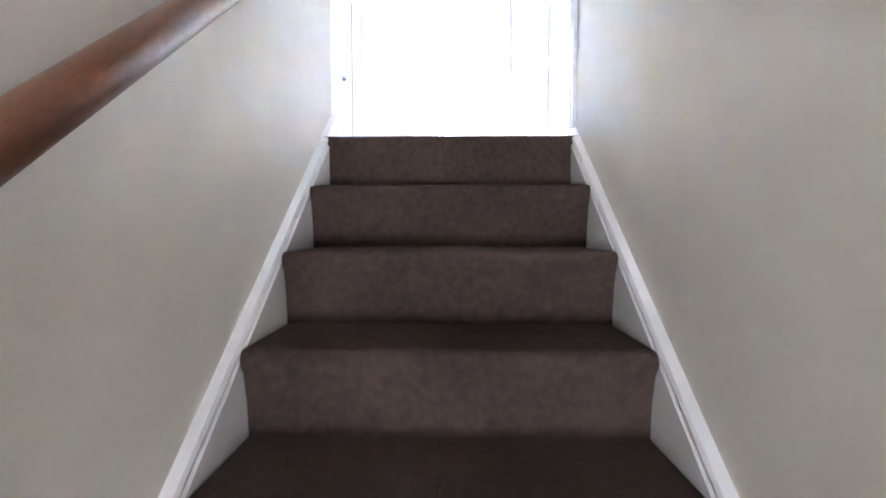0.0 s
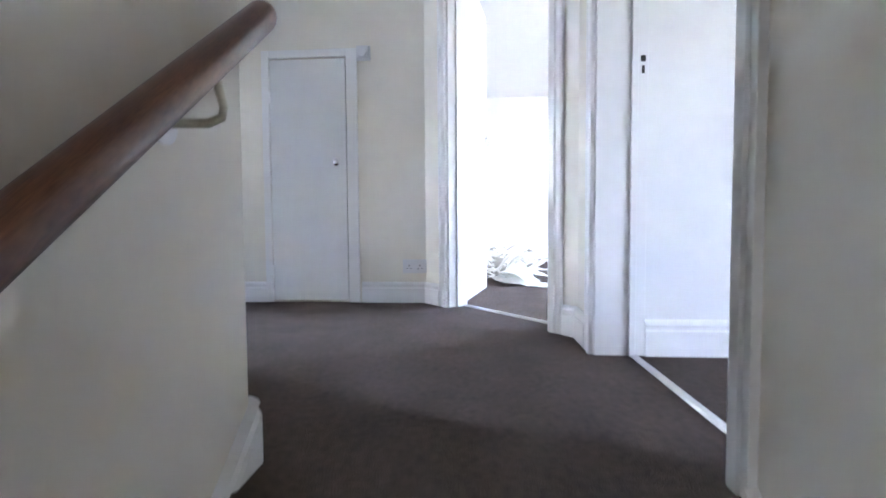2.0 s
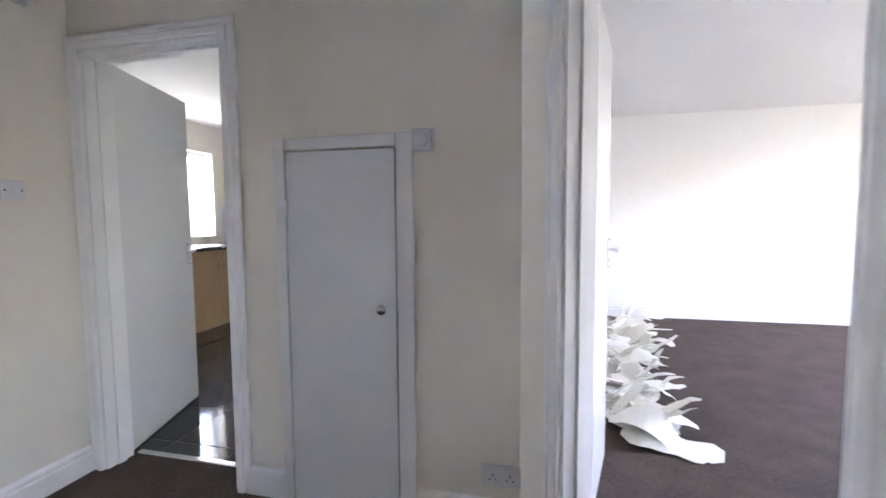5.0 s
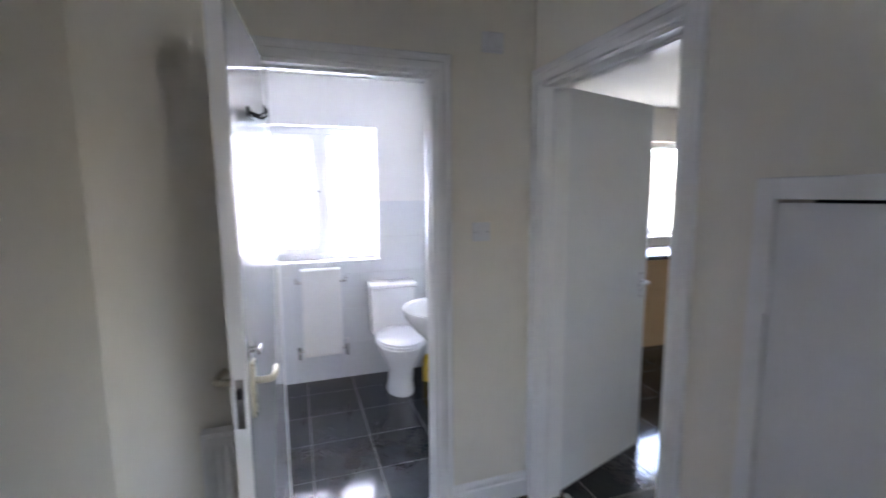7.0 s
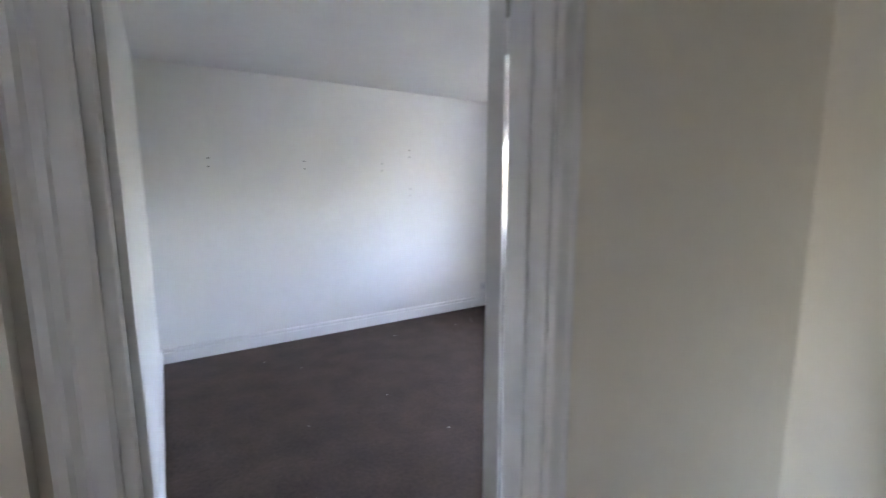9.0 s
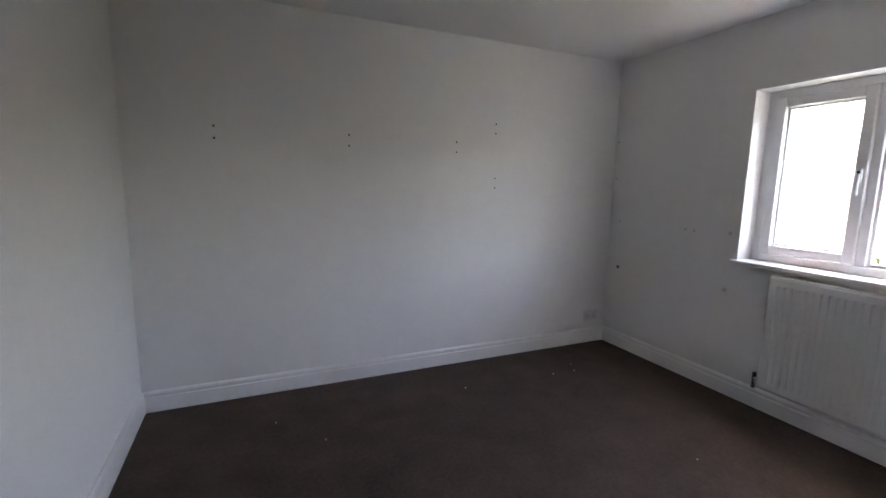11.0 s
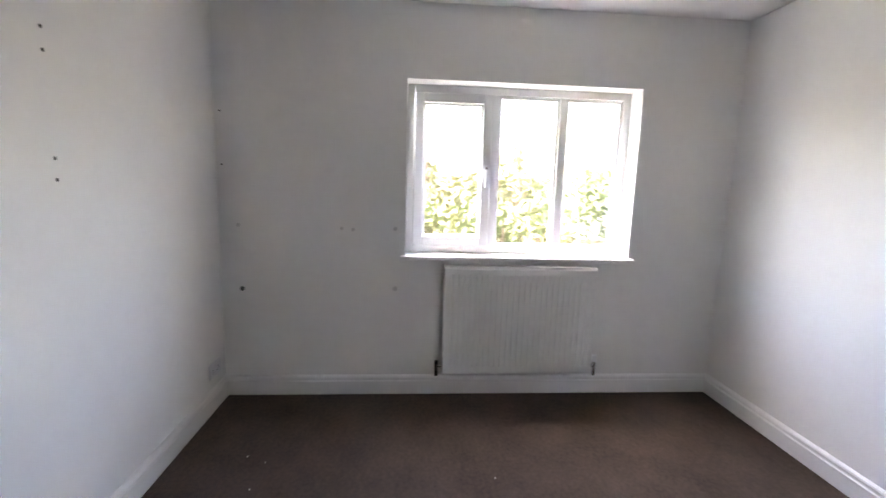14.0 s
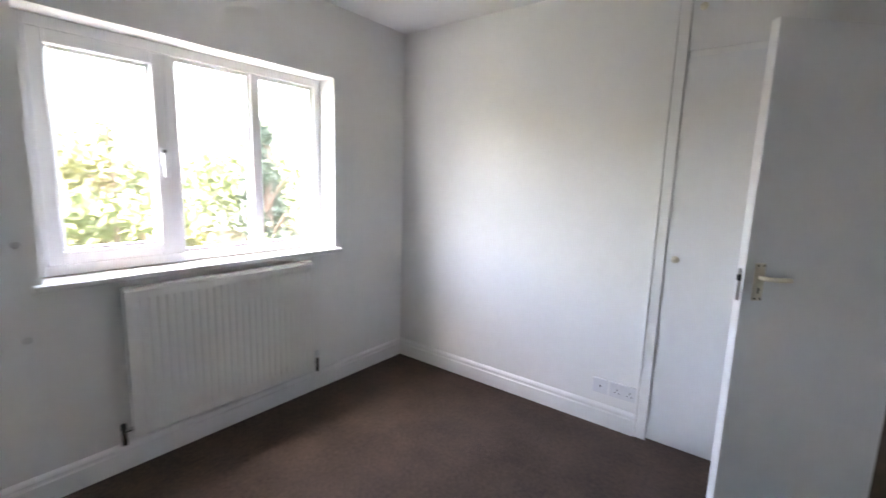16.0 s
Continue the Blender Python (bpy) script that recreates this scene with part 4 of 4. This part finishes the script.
def base_unit(y0, y1, drawer):
    root = holder("base_cabinet", pose(CF, y0, 0), "beech-effect kitchen base cabinet with bar handles", "cabinet", "kitchen base cabinets")
    w = y1 - y0
    bm = bmesh.new()
    box(bm, KX - CF + 0.002, -0.02, 0.0005, w - 0.0005, 0.15, 0.88)
    part("body", bm, BEECH, root)
    bm = bmesh.new()
    box(bm, -0.07, -0.05, 0.0005, w - 0.0005, 0, 0.15)
    part("plinth", bm, BEECH, root)
    fronts = [(0.72, 0.872, "drawer")] if drawer else []
    fronts.append((0.155, 0.715 if drawer else 0.872, "door"))
    for z0, z1, nm in fronts:
        for a, b in (((0.003, w - 0.003),) if nm == "drawer" or w < 0.55 else ((0.003, w / 2 - 0.002), (w / 2 + 0.002, w - 0.003))):
            bm = bmesh.new()
            box(bm, -0.019, 0.0, a, b, z0, z1, bevel=0.002)
            f = part(nm, bm, BEECH, root)
            bm = bmesh.new()
            if nm == "drawer":
                c = (a + b) / 2
                tube(bm, [(0.0, c - 0.07, (z0 + z1) / 2), (0.025, c - 0.07, (z0 + z1) / 2), (0.028, c, (z0 + z1) / 2), (0.025, c + 0.07, (z0 + z1) / 2), (0.0, c + 0.07, (z0 + z1) / 2)], 0.006, 8)
            else:
                yy = b - 0.04 if a < 0.1 else a + 0.04
                tube(bm, [(0.0, yy, z1 - 0.20), (0.025, yy, z1 - 0.20), (0.028, yy, z1 - 0.12), (0.025, yy, z1 - 0.04), (0.0, yy, z1 - 0.04)], 0.006, 8)
            part("bar_handle", bm, STEEL, f)


for y0, y1, dr in ((3.60, 4.10, True), (4.10, 5.10, False), (5.10, 5.70, True), (5.70, 6.60, True)):
    base_unit(y0, y1, dr)
bm = bmesh.new()
box(bm, KX + 0.002, CF + 0.03, 3.58, 6.795, 0.882, 0.922, bevel=0.008)
tagged(link("worktop", bm, STONE), "black laminate kitchen worktop along the window wall", "worktop")
for y0, y1 in ((5.75, 6.25), (6.25, 6.78)):
    wcab = holder("wall_cabinet", pose(KX + 0.002, y0, 1.42), "beech-effect kitchen wall cabinet", "cabinet", "kitchen wall cabinets")
    bm = bmesh.new()
    box(bm, 0.0, 0.30, 0.0005, y1 - y0 - 0.0005, 0, 0.92)
    part("body", bm, BEECH, wcab)
    bm = bmesh.new()
    box(bm, 0.301, 0.32, 0.003, y1 - y0 - 0.003, 0.003, 0.70, bevel=0.002)
    part("door", bm, BEECH, wcab)
    bm = bmesh.new()
    box(bm, 0.301, 0.325, 0.003, y1 - y0 - 0.003, 0.705, 0.917, bevel=0.002)
    part("cornice", bm, BEECH, wcab)
sink = holder("sink_tap", pose(KX + 0.09, 4.6, 0.922), "chrome kitchen mixer tap behind the sink", "tap")
bm = bmesh.new()
tube(bm, [(0, 0, 0), (0, 0, 0.16), (0.03, 0, 0.21), (0.09, 0, 0.22), (0.14, 0, 0.19), (0.145, 0, 0.16)], 0.011, 10)
part("spout", bm, STEEL, sink, smooth=True)
bm = bmesh.new()
box(bm, KX + 0.13, CF - 0.05, 4.35, 4.85, 0.915, 0.9255, bevel=0.004)
tagged(link("sink", bm, STEEL), "stainless steel inset kitchen sink", "sink")
ks = holder("kitchen_splashback", Matrix(), "pale tiles above the kitchen worktop", "tiles", kind="structure")
for j in range(2):
    y = 3.6
    while y < 6.78:
        if not (y + 0.2 > KY0 and y < KY1 and j == 1) and not (y + 0.2 > KY0 - 0.005 and y < KY1 and 0.924 + 0.23 * (j + 1) > KZ0 - 0.013):
            tile(ks, "tile", KX, KX + 0.007, y, y + 0.199, 0.924 + 0.23 * j, 0.924 + 0.23 * (j + 1) - 0.001, WALLTILE)
        y += 0.2


# ---- living room: the heap of stripped wallpaper ----
def strip(bm, p, heading, length, width, curl, lift, rnd):
    """A curled, torn ribbon of paper that lies on the heap."""
    n = max(6, int(length / 0.05))
    pos, ang, pitch = Vector(p), heading, lift
    rows = []
    for i in range(n + 1):
        f = i / n
        side = Vector((-math.sin(ang), math.cos(ang), 0.25 * math.sin(3 * f + rnd.random() * 0.3)))
        wv = width * (0.75 + 0.25 * math.sin(f * 9 + p[0] * 30)) * (0.5 if i in (0, n) else 1.0)
        a, b = pos + side * wv / 2, pos - side * wv / 2
        a.z, b.z = max(a.z, 0.004 + rnd.random() * 0.006), max(b.z, 0.004 + rnd.random() * 0.006)
        rows.append((a, b))
        ang += curl * rnd.uniform(-0.6, 1.0) * 0.25
        pitch += rnd.uniform(-0.5, 0.45)
        pitch = max(-0.9, min(0.9, pitch)) - (0.25 if pos.z > 0.2 else 0.0)
        pos = pos + Vector((math.cos(ang) * math.cos(pitch), math.sin(ang) * math.cos(pitch), math.sin(pitch))) * length / n
        pos.z = max(pos.z, 0.006)
    top = [[bm.verts.new(v) for v in r] for r in rows]
    low = [[bm.verts.new(v - Vector((0, 0, 0.0025))) for v in r] for r in rows]
    for i in range(n):
        bm.faces.new((top[i][0], top[i][1], top[i + 1][1], top[i + 1][0]))
        bm.faces.new((low[i][0], low[i + 1][0], low[i + 1][1], low[i][1]))
        bm.faces.new((top[i][0], top[i + 1][0], low[i + 1][0], low[i][0]))
        bm.faces.new((top[i][1], low[i][1], low[i + 1][1], top[i + 1][1]))
    bm.faces.new((top[0][0], low[0][0], low[0][1], top[0][1]))
    bm.faces.new((top[n][0], top[n][1], low[n][1], low[n][0]))


rnd = random.Random(11)
bm = bmesh.new()
for k in range(190):
    f = rnd.random() ** 0.8
    y = 2.95 + f * 2.6
    cx = 0.20 + f * 0.36
    x = cx + rnd.gauss(0, 0.085)
    z = max(0.0, 0.24 - abs(x - cx) * 0.9) * rnd.random() * (1.0 if f < 0.8 else 0.6)
    wide = rnd.random() < 0.4
    strip(bm, (x, y, 0.01 + z), rnd.uniform(-0.7, 1.9) if wide else rnd.uniform(0, math.tau), rnd.uniform(0.2, 0.45), rnd.uniform(0.09, 0.17) if wide else rnd.uniform(0.02, 0.06), rnd.uniform(-2.4, 2.4), rnd.uniform(-0.3, 0.6), rnd)
for x, y, a, l, w in ((0.16, 2.98, -0.42, 0.70, 0.24), (0.20, 2.84, -0.30, 0.50, 0.16), (0.14, 3.08, -0.15, 0.46, 0.26), (0.22, 3.20, -0.55, 0.40, 0.24), (0.18, 3.45, 0.2, 0.38, 0.22), (0.45, 3.7, 0.5, 0.3, 0.04), (0.65, 5.4, 0.1, 0.6, 0.05), (0.6, 4.3, 0.3, 0.35, 0.05)):
    strip(bm, (x, y, 0.05), a, l, w, 0.15, 0.1, rnd)
tagged(link("wallpaper_heap", bm, PAPER, True), "heap of torn off-white stripped wallpaper on the carpet", "wallpaper", kind="stuff")

# ---- outside ----
bm = bmesh.new()
bmesh.ops.create_grid(bm, x_segments=40, y_segments=40, size=400)
for v in bm.verts:
    v.co.z = -2.9
structure("ground", bm, GRASS, "lawns and gardens behind the house", "ground")


def foliage(bm, c, r, n, size, rnd, squash=0.8):
    for k in range(n):
        d = Vector((rnd.gauss(0, 1), rnd.gauss(0, 1), rnd.gauss(0, 1))).normalized()
        p = Vector(c) + Vector((d.x * r, d.y * r, d.z * r * squash)) * (rnd.random() ** 0.4)
        a = Vector((rnd.gauss(0, 1), rnd.gauss(0, 1), rnd.gauss(0, 1))).normalized()
        b = a.orthogonal().normalized()
        s = size * rnd.uniform(0.6, 1.4)
        vs = [bm.verts.new(p + a * s), bm.verts.new(p + b * s * 0.5 + a.cross(b) * s * 0.12), bm.verts.new(p - a * s), bm.verts.new(p - b * s * 0.5 + a.cross(b) * s * 0.12)]
        bm.faces.new(vs)


def tree(x, y, h, r, mat, seed, label, conifer=False):
    rnd = random.Random(seed)
    root = holder("tree", pose(x, y, -2.9), label, "tree")
    bm = bmesh.new()
    tube(bm, [(0, 0, -0.1), (0.05, 0.02, h * 0.3), (0.0, 0.08, h * 0.6), (0.05, 0.05, h * 0.92)], 0.09, 8)
    for k in range(7):
        a, z = rnd.uniform(0, math.tau), h * rnd.uniform(0.3, 0.7)
        tube(bm, [(0, 0, z), (math.cos(a) * r * 0.4, math.sin(a) * r * 0.4, z + h * 0.1), (math.cos(a) * r * 0.75, math.sin(a) * r * 0.75, z + h * 0.16)], 0.03, 6)
    part("trunk", bm, BARK, root)
    bm = bmesh.new()
    for k in range(26):
        if conifer:
            f = k / 26
            a = rnd.uniform(0, math.tau)
            rr = r * (1.05 - f) * 0.6
            foliage(bm, (math.cos(a) * rr, math.sin(a) * rr, h * (0.15 + 0.85 * f)), r * (0.5 - 0.3 * f), 110, 0.09, rnd)
        else:
            d = Vector((rnd.gauss(0, 1), rnd.gauss(0, 1), rnd.gauss(0, 0.8))).normalized() * r * rnd.uniform(0.45, 0.85)
            foliage(bm, (d.x, d.y, h * 0.62 + d.z * h * 0.2 / max(r, 0.1) * 1.6), r * rnd.uniform(0.3, 0.5), 110, 0.10, rnd)
    part("crown", bm, mat, root)


def bush(x, y, h, r, mat, seed, label):
    rnd = random.Random(seed)
    root = holder("bush", pose(x, y, -2.9), label, "bush")
    bm = bmesh.new()
    for k in range(6):
        a = rnd.uniform(0, math.tau)
        tube(bm, [(0, 0, -0.05), (math.cos(a) * r * 0.3, math.sin(a) * r * 0.3, h * 0.4), (math.cos(a) * r * 0.5, math.sin(a) * r * 0.5, h * 0.75)], 0.03, 6)
    part("stems", bm, BARK, root)
    bm = bmesh.new()
    for k in range(16):
        foliage(bm, (rnd.gauss(0, r * 0.45), rnd.gauss(0, r * 0.45), h * rnd.uniform(0.25, 0.85)), r * rnd.uniform(0.3, 0.5), 120, 0.09, rnd)
    part("crown", bm, mat, root)


tree(-10.4, 2.4, 5.4, 1.05, LEAVES_D, 3, "dark green conifer in the back garden", True)
tree(-15.0, 4.6, 5.8, 1.9, LEAVES, 5, "green leafy garden tree")
tree(-11.5, -2.0, 5.2, 1.3, LEAVES_Y, 7, "yellow-green leafy garden tree")
tree(-15.2, -4.0, 5.9, 1.5, LEAVES_Y, 9, "slim pale green garden tree")
tree(-14.0, -0.3, 5.8, 1.7, LEAVES_Y, 23, "green leafy garden tree")
tree(-18.0, 1.8, 6.2, 2.0, LEAVES, 25, "green leafy garden tree")
bush(-12.5, -4.8, 3.0, 1.5, LEAVES, 13, "rounded green garden bush")
bush(-10.3, -0.5, 4.7, 1.3, LEAVES, 15, "dense yellow-green garden bush on the lawn")
bush(-12.0, 0.9, 4.1, 1.2, LEAVES_Y, 17, "dense yellow-green garden bush on the lawn")
bush(-13.0, 3.0, 2.9, 1.5, LEAVES, 19, "rounded green garden bush")
bush(-16.0, -8.5, 2.8, 1.5, LEAVES_Y, 21, "dense yellow-green garden bush on the lawn")


def house(x, y, turn, w, d, eaves, ridge, label):
    root = holder("house", pose(x, y, -2.9, 0, 0, turn), label, "house")
    bm = bmesh.new()
    box(bm, -d / 2, d / 2, -w / 2, w / 2, -0.2, eaves)
    walls = part("wall", bm, BRICK, root)
    bm = bmesh.new()
    o = 0.35
    pr = [(-d / 2 - o, eaves - 0.1), (0, ridge), (d / 2 + o, eaves - 0.1), (d / 2 + o, eaves - 0.25), (0, ridge - 0.15), (-d / 2 - o, eaves - 0.25)]
    a = [bm.verts.new((px, -w / 2 - 0.2, pz)) for px, pz in pr]
    b = [bm.verts.new((px, w / 2 + 0.2, pz)) for px, pz in pr]
    for k in range(6):
        bm.faces.new((a[k], a[(k + 1) % 6], b[(k + 1) % 6], b[k]))
    bm.faces.new(a[::-1])
    bm.faces.new(b)
    roof = part("roof", bm, TAN, root)
    bm = bmesh.new()
    box(bm, -0.4, 0.4, w * 0.2 - 0.4, w * 0.2 + 0.4, ridge - 0.6, ridge + 0.9, bevel=0.03)
    part("chimney", bm, BRICK, roof)
    bm = bmesh.new()
    cyl(bm, (d / 2 + 0.42, -w / 2 - 0.2, eaves - 0.18), (d / 2 + 0.42, w / 2 + 0.2, eaves - 0.18), 0.08, 10)
    part("gutter", bm, DARK, roof)
    n = max(2, int(w / 3))
    for i in range(n):
        for z in (0.9, 3.4):
            cy = -w / 2 + (i + 0.5) * w / n
            bm = bmesh.new()
            for q in ((cy - 0.75, cy - 0.67, z, z + 1.2), (cy + 0.67, cy + 0.75, z, z + 1.2), (cy - 0.67, cy + 0.67, z, z + 0.08), (cy - 0.67, cy + 0.67, z + 1.12, z + 1.2), (cy - 0.03, cy + 0.03, z + 0.08, z + 1.12)):
                box(bm, d / 2 - 0.02, d / 2 + 0.05, *q)
            wf = part("window", bm, UPVC, root)
            bm = bmesh.new()
            box(bm, d / 2 - 0.01, d / 2 + 0.02, cy - 0.67, cy + 0.67, z + 0.08, z + 1.12)
            part("pane", bm, STONE, wf)


house(-48, -11, 4, 11, 7, 5.2, 8.0, "red brick house with a tiled roof beyond the gardens")
house(-70, 8, 0, 16, 7, 5.2, 8.0, "long red brick house with a tiled roof beyond the gardens")
bm = bmesh.new()
for k in range(24):
    y = -14 + k * 1.2
    box(bm, -22.05, -22.0, y, y + 1.15, -2.9, -1.2)
    box(bm, -22.1, -22.0, y - 0.05, y + 0.05, -2.9, -1.1)
tagged(link("garden_fence", bm, BARK), "brown wooden panel fence between gardens", "fence", kind="stuff")

# ---- floor tiles ----
for nm, x0, x1, y0, y1, ox, oy, sx, sy in (("floor_bathroom", -4.155, -2.42, 0.09, 2.0, -3.19, 1.32, 0.358, 0.358), ("floor_kitchen", KX, -0.8, 2.175, 6.8, -3.0, 2.3, 0.40, 0.40)):
    bm = bmesh.new()
    box(bm, x0, x1, y0, y1, -0.2, -0.0015)
    fl = structure(nm, bm, GROUT, "dark slate-effect floor tiles with pale grout", "tiles")
    i0, i1 = math.floor((x0 - ox) / sx), math.ceil((x1 - ox) / sx)
    j0, j1 = math.floor((y0 - oy) / sy), math.ceil((y1 - oy) / sy)
    for i in range(i0, i1):
        for j in range(j0, j1):
            a, b = max(x0, ox + i * sx + 0.0025), min(x1, ox + (i + 1) * sx - 0.0025)
            c, e = max(y0, oy + j * sy + 0.0025), min(y1, oy + (j + 1) * sy - 0.0025)
            if b - a > 0.01 and e - c > 0.01:
                tile(fl, "tile", a, b, c, e, -0.010, 0.0, SLATE, 0.0015)
